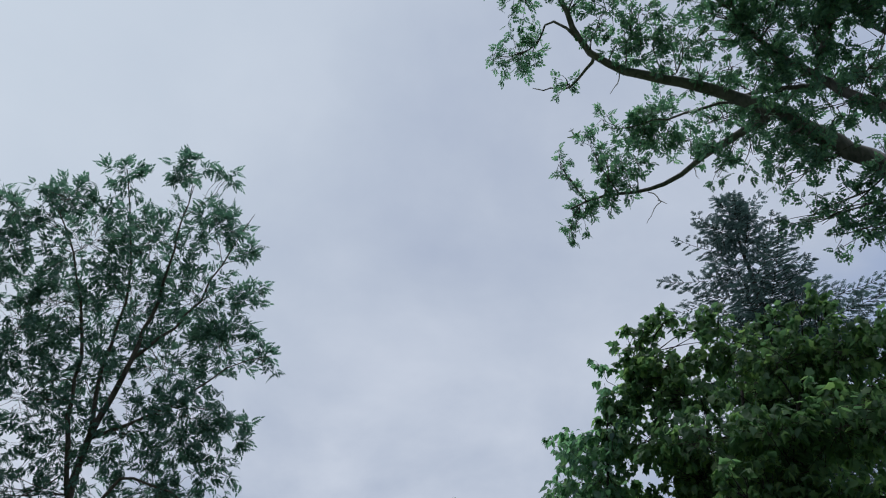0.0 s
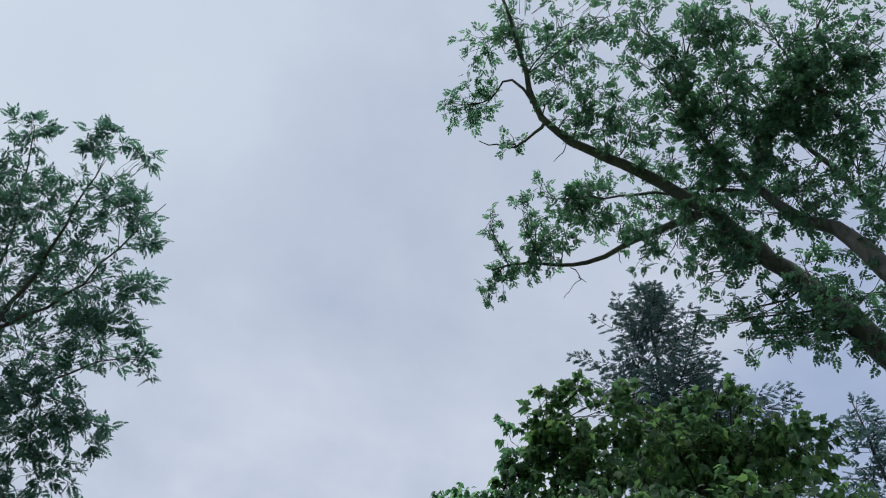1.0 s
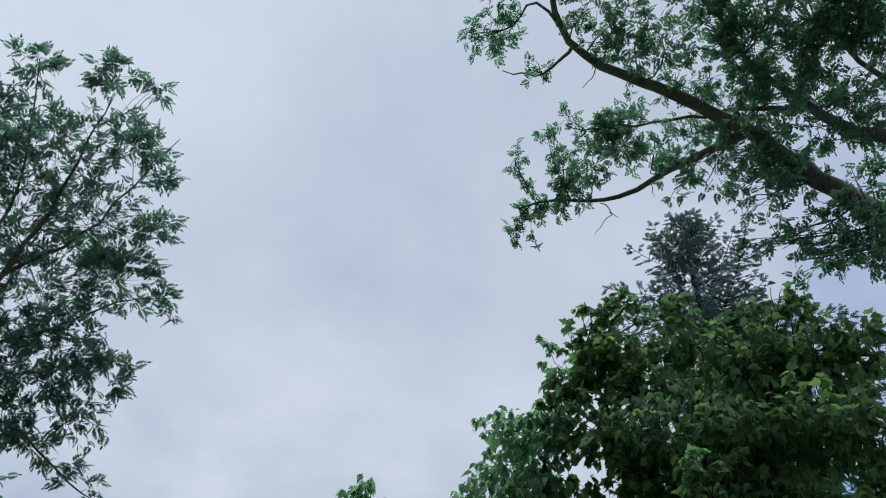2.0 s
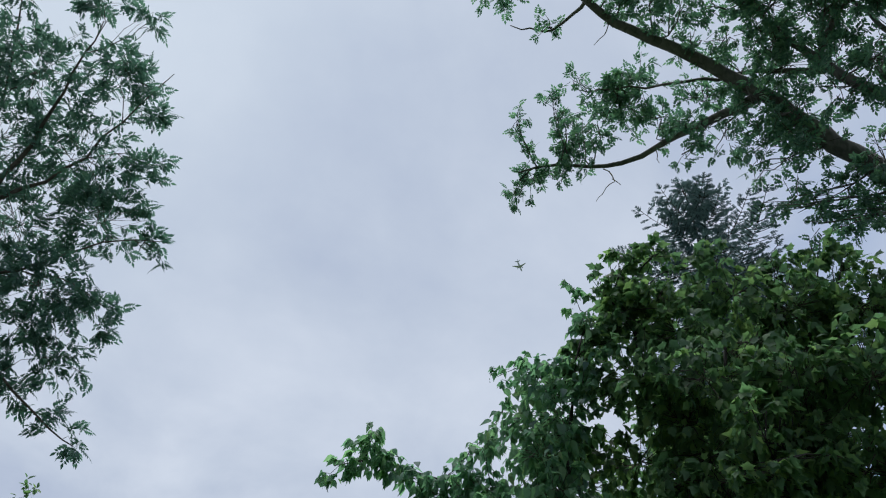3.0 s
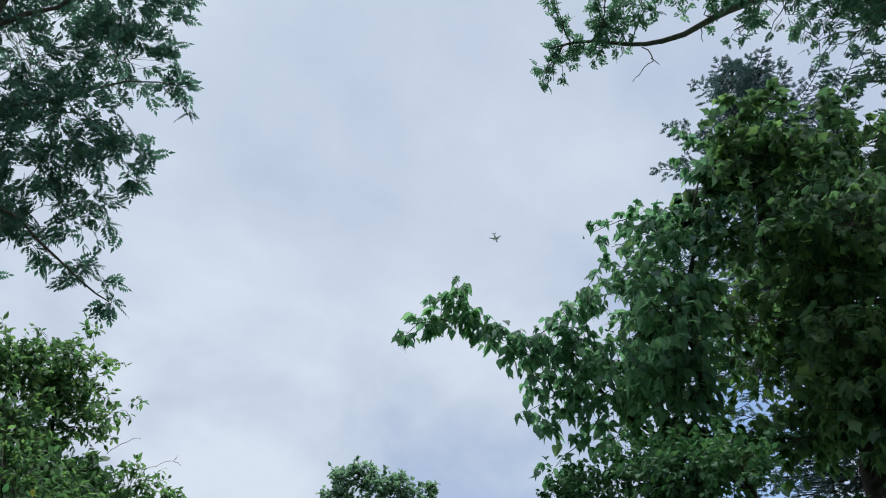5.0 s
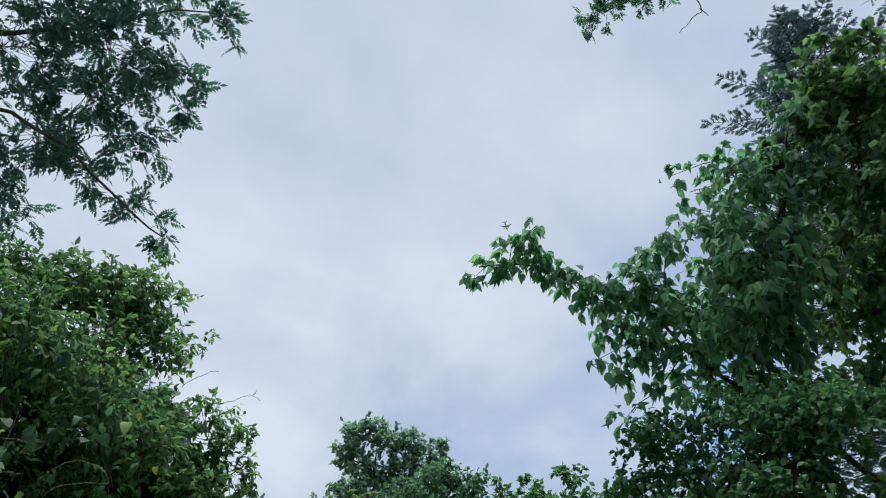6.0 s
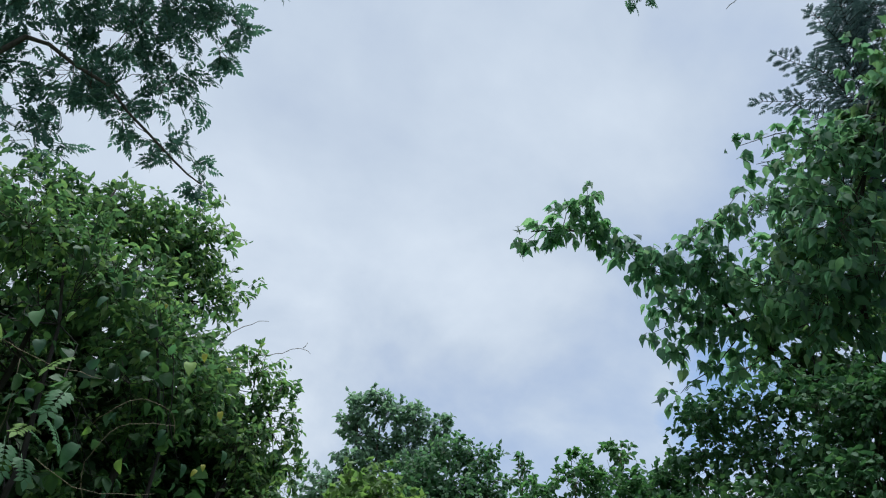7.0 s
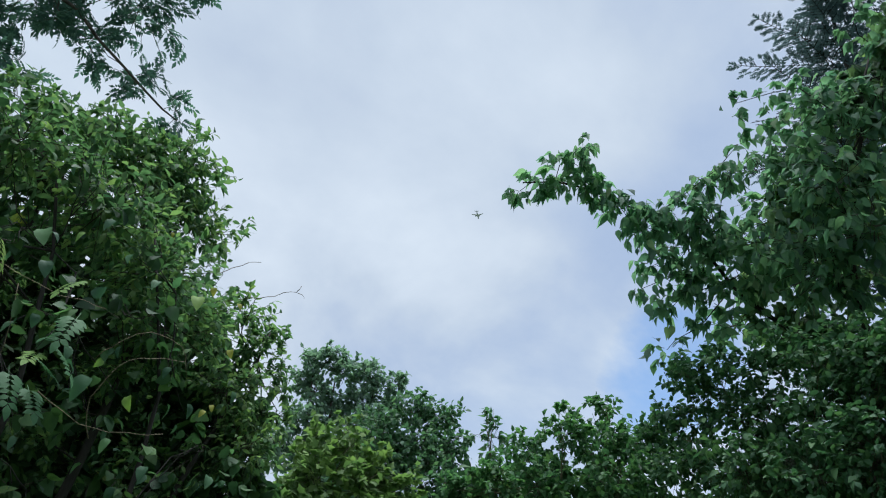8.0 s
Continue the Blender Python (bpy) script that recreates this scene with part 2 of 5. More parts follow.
def tube(line, r0, r1, sides=8, rng=None, wobble=0.0, power=1.0):
    """Corners and triangles of a tapered round limb along a line."""
    line = np.asarray(line, float)
    n = len(line)
    d = unit(np.gradient(line, axis=0))
    ref = np.array([0.31, 0.87, 0.38])
    a = unit(np.cross(d, ref))
    b = np.cross(d, a)
    r = r0 + (r1 - r0) * np.linspace(0, 1, n) ** power
    ang = np.linspace(0, 2 * np.pi, sides, endpoint=False)
    ring = r[:, None] * (1 + (rng.normal(0, wobble, (n, sides)) if rng is not None and wobble else np.zeros((n, sides))))
    v = line[:, None] + ring[..., None] * (np.cos(ang)[None, :, None] * a[:, None] + np.sin(ang)[None, :, None] * b[:, None])
    v = np.vstack([v.reshape(-1, 3), line[:1], line[-1:]])
    t = []
    for i in range(n - 1):
        for j in range(sides):
            k = (j + 1) % sides
            p0, p1, p2, p3 = i * sides + j, i * sides + k, (i + 1) * sides + k, (i + 1) * sides + j
            t += [(p0, p1, p2), (p0, p2, p3)]
    for j in range(sides):
        k = (j + 1) % sides
        t += [(n * sides, k, j), (n * sides + 1, (n - 1) * sides + j, (n - 1) * sides + k)]
    return v, np.array(t)


def join(pieces):
    vs, ts, base = [], [], 0
    for v, t in pieces:
        vs.append(v)
        ts.append(np.asarray(t) + base)
        base += len(v)
    return np.vstack(vs), np.vstack(ts)


def twig_prisms(a, b, r0, r1):
    """Many thin three-sided straight twigs from a to b at once."""
    d = unit(b - a)
    s = unit(np.cross(d, np.array([0.2, 0.5, 0.84])))
    u = np.cross(d, s)
    vs = []
    for p, r in ((a, r0), (b, r1)):
        for k in range(3):
            vs.append(p + r * (np.cos(k * 2.094) * s + np.sin(k * 2.094) * u))
    v = np.stack(vs, 1).reshape(-1, 3)
    t = np.array([(0, 1, 4), (0, 4, 3), (1, 2, 5), (1, 5, 4), (2, 0, 3), (2, 3, 5)])
    return v, (np.arange(len(a))[:, None, None] * 6 + t).reshape(-1, 3)


# leaf patterns: x across, y along the leaf, z off its face
def simple_leaf(width, tip=1.0, heart=0.0, fold=0.12, droop=0.18):
    ys = [0.0 - heart * 0.12, 0.16, 0.42, 0.72, tip]
    ws = [0.12 + heart * 0.5, 0.44 + 0.08 * heart, 0.5, 0.22, 0.0]
    v, t = [], []
    v.append((0, 0, 0))
    for y, w in list(zip(ys, ws))[:-1]:
        z = -droop * max(y, 0) ** 2
        v += [(-w * width, y, z + fold * w * width * 2), (0, max(y, 0.02), z), (w * width, y, z + fold * w * width * 2)]
    v.append((0, tip, -droop * tip * tip))
    for i in range(3):
        o = 1 + 3 * i
        t += [(o, o + 1, o + 4), (o, o + 4, o + 3), (o + 1, o + 2, o + 5), (o + 1, o + 5, o + 4)]
    t += [(10, 11, 13), (11, 12, 13)]
    return np.array(v, float), np.array(t)


def fine_leaf(width, heart=0.0, fold=0.1, droop=0.3, steps=9):
    """A leaf near the eye: a smooth outline with a drawn-out tip, folded along its rib."""
    v = [(0, 0, 0)]
    for i in range(1, steps):
        u = i / steps
        w = width * 0.5 * math.sin(math.pi * u ** (0.8 - 0.14 * heart)) ** 0.75 * (1 + 0.04 * math.sin(9 * i))
        y = u - heart * 0.16 * max(0.0, 1 - 4 * u)
        z = -droop * u * u + 0.02 * math.sin(5 * u)
        v += [(-w, y, z + fold * w * 2), (0, u, z), (w, y, z + fold * w * 2)]
    v.append((0, 1.05, -droop * 1.1))
    t = [(0, 2, 1), (0, 3, 2)]
    for i in range(steps - 2):
        o = 1 + 3 * i
        t += [(o, o + 1, o + 4), (o, o + 4, o + 3), (o + 1, o + 2, o + 5), (o + 1, o + 5, o + 4)]
    n = len(v) - 1
    t += [(n - 3, n - 2, n), (n - 2, n - 1, n)]
    return np.array(v, float), np.array(t)


def lobed_leaf(width=0.95, droop=0.16):
    """A maple-like blade with five points."""
    rim = [(0.1, 0.0), (0.37, 0.06), (0.31, 0.22), (0.48, 0.48), (0.27, 0.57), (0.0, 1.0)]
    v = [(0, 0.32, 0.0)] + [(x * width, y, -droop * y * y - 0.12 * x) for x, y in rim] + [(-x * width, y, -droop * y * y - 0.12 * x) for x, y in rim[-2::-1]]
    n = len(v) - 1
    return np.array(v, float), np.array([(0, i, i + 1) for i in range(1, n)] + [(0, n, 1)])


def compound_leaf(pairs=4, length=0.34, width=0.12, spread=62, curl=0.25, near=False):
    """A feather of leaflets on a thin rib; the leaflets of a frond near the eye have a fuller outline."""
    if near:
        blade = np.array([(0, 0, 0), (-0.5, 0.36, 0.1), (0.5, 0.36, 0.1), (-0.36, 0.7, 0.05), (0.36, 0.7, 0.05), (0, 1, -0.08)], float)
        tri = np.array([(0, 2, 1), (1, 2, 4), (1, 4, 3), (3, 4, 5)])
    else:
        blade = np.array([(0, 0, 0), (-0.5, 0.48, 0.08), (0.5, 0.48, 0.08), (0, 1, -0.08)], float)
        tri = np.array([(0, 2, 1), (1, 2, 3)])
    vs, ts, base = [], [], 0

    def put(at, angle, size):
        nonlocal base
        p = blade * (width * 1.0, length, length * 0.6) * size
        c, s = math.cos(angle), math.sin(angle)
        q = np.stack([p[:, 0] * c + p[:, 1] * s, -p[:, 0] * s + p[:, 1] * c, p[:, 2]], 1)
        y = at + q[:, 1]
        q = np.stack([q[:, 0], y, q[:, 2] - curl * y * y - 0.15 * np.abs(q[:, 0])], 1)
        vs.append(q)
        ts.append(tri + base)
        base += len(q)

    for i in range(pairs):
        at = 0.24 + 0.62 * i / pairs
        for side in (-1, 1):
            put(at, side * radians(spread), 0.85 + 0.2 * math.sin(i + 1))
    put(0.78, 0.0, 1.0)
    r = np.array([(-0.007, 0, 0), (0.007, 0, 0), (0, 0.84, -curl * 0.7)])
    vs.append(r)
    ts.append(np.array([(0, 1, 2)]) + base)
    return np.vstack(vs), np.vstack(ts)


def needle_spray():
    """A flat fan of needled twiglets."""
    vs, ts, base = [], [], 0
    for y, a, l in ((0.0, 0.0, 1.0), (0.05, 0.8, 0.5), (0.1, -0.8, 0.5), (0.3, 0.75, 0.42), (0.36, -0.75, 0.42), (0.58, 0.65, 0.32), (0.64, -0.65, 0.32)):
        p = np.array([(-0.085, 0.3 * l, 0), (0, l, -0.03), (0.085, 0.3 * l, 0), (0, 0.0, 0.05)], float)
        c, s = math.cos(a), math.sin(a)
        q = np.stack([p[:, 0] * c + p[:, 1] * s, -p[:, 0] * s + p[:, 1] * c + y, p[:, 2]], 1)
        vs.append(q)
        ts.append(np.array([(0, 3, 1), (3, 2, 1)]) + base)
        base += 4
    return np.vstack(vs), np.vstack(ts)


def scatter(pattern, at, along, face, size):
    """Corners and triangles of many leaves: places, directions, face normals and sizes."""
    v, t = pattern
    y = unit(along)
    x = unit(np.cross(y, face))
    z = np.cross(x, y)
    s = size[:, None, None]
    w = at[:, None] + s * (v[None, :, :1] * x[:, None] + v[None, :, 1:2] * y[:, None] + v[None, :, 2:] * z[:, None])
    return w.reshape(-1, 3), (np.arange(len(at))[:, None, None] * len(v) + t).reshape(-1, 3)


def leafy(lobes, rng, twigs, leaves, size, droop, spread=0.8, flat=0.8, length=1.0, hollow=9.0, tuft=0.7):
    """Twigs that spring from the lobes of a crown, and the leaf places along them.
    twigs: per square metre of a lobe's radius; leaves: on each twig; tuft: the share of the twig that bears them."""
    a, b = [], []
    for x, y, z, r in lobes:
        n = max(4, int(twigs * r * r * min(1.0, hollow / r)))
        c = np.array([x, y, z])
        d = unit(rng.normal(0, 1, (n, 3)) * (1, 1, flat))
        near = c + d * r * rng.uniform(0.0, 0.45, (n, 1))
        side = unit(d + rng.normal(0, 0.45, (n, 3)) + (0, 0, 0.15))
        far = near + side * r * length * rng.uniform(0.45, 0.85, (n, 1))
        a.append(near)
        b.append(far)
    a, b = np.vstack(a), np.vstack(b)
    k = len(a)
    u = rng.uniform(1 - tuft, 1.0, (k, leaves))
    u[:, 0] = 1.0
    at = a[:, None] + (b - a)[:, None] * u[..., None]
    out = unit(b - a)[:, None] * 0.7 + rng.normal(0, spread, (k, leaves, 3))
    out = unit(out) - np.array([0, 0, droop])
    face = rng.normal(0, 0.5, (k, leaves, 3)) + np.array([0, 0, 1.0])
    s = size * rng.uniform(0.65, 1.2, (k, leaves))
    return a, b, at.reshape(-1, 3), out.reshape(-1, 3), face.reshape(-1, 3), s.ravel()


def nearest_on(lines, p, rng):
    best = None
    for line, r in lines:
        i = int(np.argmin(np.linalg.norm(line - p, axis=1) + 0.4 * np.maximum(line[:, 2] - p[2], 0)))
        i = min(i, len(line) - 2)
        d = np.linalg.norm(line[i] - p)
        if best is None or d < best[0]:
            best = (d, line[max(0, min(len(line) - 2, i + int(rng.integers(-1, 2))))])
    return best[1]


def dress(root, lobes, rng, pattern, leaf_mat, twigs, leaves, size, droop, spread=0.8, flat=0.8, branch=0.02, length=1.0, hollow=9.0, tuft=0.7):
    """Twigs and leaves on the lobes of a crown."""
    off = np.array(root.location, float)
    a, b, at, out, face, s = leafy(lobes, rng, twigs, leaves, size, droop, spread, flat, length, hollow, tuft)
    v, t = twig_prisms(a - off, b - off, branch * 0.3, branch * 0.12)
    part("twig_growth", mesh_from("twig_growth", v, t, TWIG), root, kind="stuff")
    v, t = scatter(pattern, at - off, out, face, s)
    part("foliage", mesh_from("foliage", v, t, leaf_mat, True), root, kind="stuff")


def bridges(lobes, rng, reach, share, shrink):
    """Smaller lobes between neighbouring lobes of a crown."""
    p = np.array(lobes)
    extra = []
    for i in range(len(p)):
        for k in range(i):
            d = np.linalg.norm(p[i, :3] - p[k, :3])
            if 0.4 < d < reach and rng.random() < share:
                c = (p[i, :3] + p[k, :3]) / 2 + rng.normal(0, 0.1 * d, 3)
                extra.append((*c, min(p[i, 3], p[k, 3]) * shrink))
    return extra


def tree(name, label, category, base, limbs, lobes, pattern, leaf_mat, bark, seed, twigs, leaves, size, droop,
         spread=0.8, flat=0.8, branch=0.02, group="", length=1.0, grow=1.0, hollow=9.0, sleeve=0.0, tuft=0.7, bare=()):
    """A tree: trunk and limbs (points, thick end, thin end), thin branches to the lobes of its crown, twigs and leaves.
    Lobes that are bare get branches alone, for other leaves; lobes along those branches are given back."""
    rng = np.random.default_rng(seed)
    root = thing(name, label, category, group)
    root.location = base
    off = np.array(base, float)
    lines = []
    for i, (pts, r0, r1) in enumerate(limbs):
        line = curve_points(pts, 0.3, 0.02 + 0.05 * r1, rng)
        lines.append((line, r0))
        v, t = tube(line - off, r0, r1, 10 if r0 > 0.08 else 7, rng, 0.05)
        part("trunk" if i == 0 else "limb", mesh_from("trunk" if i == 0 else "limb", v, t, bark, True), root)
    thin, clothed, along = [], list(lobes), []
    for n, (x, y, z, r) in enumerate(list(lobes) + list(bare)):
        c = np.array([x, y, z])
        p = nearest_on(lines, c, rng)
        d = np.linalg.norm(c - p)
        mid = (p + c) / 2 + rng.normal(0, 0.09 * d + 0.02, 3)
        line = curve_points([p, mid, c], 0.2, 0.02, rng)
        slim = 1.0 if n < len(lobes) else 0.6
        thin.append(tube(line - off, slim * branch * (0.4 + 0.25 * d), slim * branch * 0.3, 5))
        if sleeve and d > 0.3:
            for u in np.arange(0.25, 0.9, max(0.16, sleeve * 1.5) / d):
                (clothed if n < len(lobes) else along).append((*(line[int(u * (len(line) - 1))] + rng.normal(0, 0.03, 3)), sleeve))
        for _ in range(3 if n < len(lobes) else 0):
            e = c + unit(rng.normal(0, 1, 3)) * r * rng.uniform(0.5, 0.9)
            q = line[int(len(line) * rng.uniform(0.3, 0.8))]
            thin.append(tube(curve_points([q, (q + e) / 2 + rng.normal(0, 0.08 * r, 3), e], 0.2, 0.01, rng) - off, branch * 0.45, branch * 0.2, 4))
    part("branchwork", mesh_from("branchwork", *join(thin), bark, True), root, kind="stuff")
    dress(root, [(x, y, z, r * grow) for x, y, z, r in clothed], rng, pattern, leaf_mat, twigs, leaves, size, droop, spread, flat, branch, length, hollow, tuft)
    return root, along


def leaf_pieces(root, lobes, patterns, mat, count, size, seed, droop=0.5, name="leaf"):
    """Single large leaves on the outside of a thicket, each its own piece."""
    rng = np.random.default_rng(seed)
    meshes = [mesh_from(name, *p, mat, True) for p in patterns]
    off = Vector(root.location)
    w = np.array([l[3] ** 2 for l in lobes])
    for i in rng.choice(len(lobes), count, p=w / w.sum()):
        x, y, z, r = lobes[i]
        d = unit(rng.normal(0, 1, 3))
        p = Vector(np.array([x, y, z]) + d * r * rng.uniform(0.65, 0.92)) - off
        along = Vector(unit(d * 0.7 + rng.normal(0, 0.5, 3) + (0, 0, -droop)))
        up = Vector(unit(d * 0.6 + rng.normal(0, 0.4, 3) + (0, 0, 0.8)))
        sx = along.cross(up).normalized()
        m = Matrix((sx, along, sx.cross(along))).transposed().to_4x4()
        ob = part(name, meshes[int(rng.integers(len(meshes)))], root)
        ob.matrix_basis = Matrix.Translation(p) @ m @ Matrix.Scale(size * rng.uniform(0.6, 1.25), 4)


# ---------------------------------------------------------------- ground
def make_ground():
    m, nt, bsdf, out = material("grass_and_earth")
    N, K = nt.nodes.new, nt.links.new
    co, n1, n2 = N("ShaderNodeTexCoord"), N("ShaderNodeTexNoise"), N("ShaderNodeTexNoise")
    n1.inputs["Scale"].default_value, n1.inputs["Detail"].default_value = 0.7, 4
    n2.inputs["Scale"].default_value, n2.inputs["Detail"].default_value = 30, 5
    K(co.outputs["Object"], n1.inputs["Vector"])
    K(co.outputs["Object"], n2.inputs["Vector"])
    mix = N("ShaderNodeMix")
    mix.inputs[0].default_value = 0.5
    K(n1.outputs["Fac"], mix.inputs[2])
    K(n2.outputs["Fac"], mix.inputs[3])
    col = ramp_node(nt, [(0.35, (0.03, 0.055, 0.02)), (0.5, (0.06, 0.1, 0.03)), (0.65, (0.1, 0.11, 0.05))])
    K(mix.outputs[0], col.inputs[0])
    K(col.outputs[0], bsdf.inputs["Base Color"])
    bsdf.inputs["Roughness"].default_value = 0.95
    bump = N("ShaderNodeBump")
    bump.inputs["Strength"].default_value, bump.inputs["Distance"].default_value = 0.7, 0.05
    K(n2.outputs["Fac"], bump.inputs["Height"])
    K(bump.outputs[0], bsdf.inputs["Normal"])
    g = np.concatenate([-np.geomspace(4000, 30, 14), np.linspace(-24, 24, 33), np.geomspace(30, 4000, 14)])
    n = len(g)
    v = np.array([(x, y + 8, 0.05 * math.sin(x * 0.9) * math.cos(y * 0.7) - 0.03 if abs(x) < 26 and abs(y) < 26 else -0.03) for x in g for y in g])
    t = [q for i in range(n - 1) for j in range(n - 1) for q in ((i * n + j, (i + 1) * n + j, (i + 1) * n + j + 1), (i * n + j, (i + 1) * n + j + 1, i * n + j + 1))]
    tagged(new("ground", mesh_from("ground", v, t, m, True)), "green grass and bare earth of a woodland track", "ground", kind="structure")


make_ground()

# ---------------------------------------------------------------- trees
FEATHER = compound_leaf(4, 0.38, 0.18, 60)
BROAD_FEATHER = compound_leaf(3, 0.4, 0.25, 62, 0.3)
OVATE = simple_leaf(0.56, fold=0.16, droop=0.4)
POINTED = simple_leaf(0.55, fold=0.16, droop=0.28)
SLIM_BLADE = (np.array([(0, 0, 0), (-0.22, 0.36, 0.06), (0.22, 0.36, 0.06), (-0.16, 0.7, 0.0), (0.16, 0.7, 0.0), (0, 1, -0.12)], float), np.array([(0, 2, 1), (1, 2, 4), (1, 4, 3), (3, 4, 5)]))
BLADE = (np.array([(0, 0, 0), (-0.33, 0.36, 0.06), (0.33, 0.36, 0.06), (-0.24, 0.7, 0.0), (0.24, 0.7, 0.0), (0, 1, -0.15)], float),
         np.array([(0, 2, 1), (1, 2, 4), (1, 4, 3), (3, 4, 5)]))
HEART = fine_leaf(0.85, 0.8, 0.08, 0.25, 6)
LOBED = lobed_leaf()
MAPLE_BLADE = lobed_leaf(0.85, 0.45)
SPRAY = needle_spray()


def make_ash():
    limbs = [
        ([(-5.4, 11.5, -0.1), (-5.45, 11.45, 3.0), (-5.58, 11.33, 5.77), (-5.7, 11.0, 6.86), (-5.64, 10.8, 7.65), (-5.37, 10.52, 8.93), (-5.09, 9.98, 10.32), (-4.8, 8.95, 11.81)], 0.13, 0.008),
        ([(-5.7, 11.0, 6.7), (-5.93, 10.46, 7.74), (-6.04, 9.99, 8.96), (-6.37, 9.13, 10.09), (-6.81, 8.46, 10.75)], 0.045, 0.008),
        ([(-5.64, 10.8, 7.6), (-5.77, 10.48, 8.87), (-5.69, 9.99, 10.27), (-5.83, 8.5, 11.65)], 0.04, 0.008),
        ([(-5.6, 10.8, 7.6), (-4.48, 10.66, 8.18), (-3.77, 10.72, 9.08), (-3.11, 10.96, 9.56)], 0.032, 0.006),
        ([(-5.6, 11.3, 6.0), (-5.2, 11.15, 6.9), (-4.81, 11.07, 7.08), (-4.22, 11.25, 6.96), (-3.39, 11.42, 6.51), (-3.05, 11.47, 6.35)], 0.034, 0.007),
        ([(-5.37, 10.52, 8.93), (-4.62, 10.33, 9.85), (-4.02, 9.78, 11.07), (-3.66, 9.39, 11.61)], 0.032, 0.006),
    ]
    high = [(-5.83, 8.5, 11.5, 0.3), (-4.77, 8.68, 11.85, 0.36), (-4.15, 8.8, 11.95, 0.2), (-6.51, 8.52, 10.8, 0.42), (-7.17, 8.41, 10.4, 0.4), (-7.17, 8.85, 9.74, 0.43), (-6.24, 9.2, 10.44, 0.82), (-5.4, 9.51, 10.97, 0.83), (-4.36, 9.5, 11.36, 0.55), (-3.88, 9.92, 11.12, 0.25), (-6.62, 9.78, 9.48, 0.82), (-5.66, 10.26, 9.97, 0.89), (-4.56, 10.39, 10.31, 0.83), (-3.66, 10.42, 10.55, 0.28), (-3.22, 11.07, 9.56, 0.24), (-4.01, 10.83, 9.52, 0.65), (-4.95, 10.95, 9.16, 0.82), (-6.11, 10.65, 8.74, 0.87), (-7, 9.69, 8.89, 0.81), (-6.69, 10.25, 7.97, 0.85), (-3.35, 10.81, 8.03, 0.26), (-4.2, 10.82, 8.09, 0.67), (-5.13, 10.88, 7.73, 0.68)]
    low = [(-6.01, 10.64, 7.33, 0.73), (-6.5, 10.9, 6.6, 0.8), (-7.86, 8.74, 9.2, 0.97), (-7.73, 9.48, 8, 0.96), (-7.31, 10.04, 6.89, 0.93), (-3.38, 11.1, 7.9, 0.24), (-3.77, 11.42, 7.5, 0.4), (-4.35, 11.33, 7.87, 0.5), (-4.07, 11.57, 6.99, 0.3), (-3.07, 11.55, 6.5, 0.2), (-3.54, 11.54, 6.72, 0.22), (-4.64, 11.45, 7.21, 0.45), (-4.7, 11.8, 6.5, 0.35), (-5.4, 11.6, 6.9, 0.5), (-4.29, 11.2, 6.84, 0.24)]
    deep = [(-6.6, 10.6, 5.9, 0.8), (-7.2, 10.2, 5.8, 0.9), (-6.9, 10.0, 6.4, 0.7), (-6.2, 11.0, 6.0, 0.6), (-7.4, 9.8, 6.3, 0.8)]
    root, _ = tree("ash_tree", "tall ash tree with airy feathered dark green leaves", "tree", (-5.4, 11.5, 0), limbs, high + deep, FEATHER, ASH_LEAF, BARK, 11,
         twigs=180, leaves=5, size=0.21, hollow=0.45, droop=0.0, spread=1.0, branch=0.014, grow=0.98, length=1.08, tuft=0.5, bare=low)
    dress(root, low, np.random.default_rng(19), FEATHER, ASH_LEAF, 150, 5, 0.2, 0.0, 1.0, branch=0.014, length=1.1, hollow=0.4, tuft=0.6)


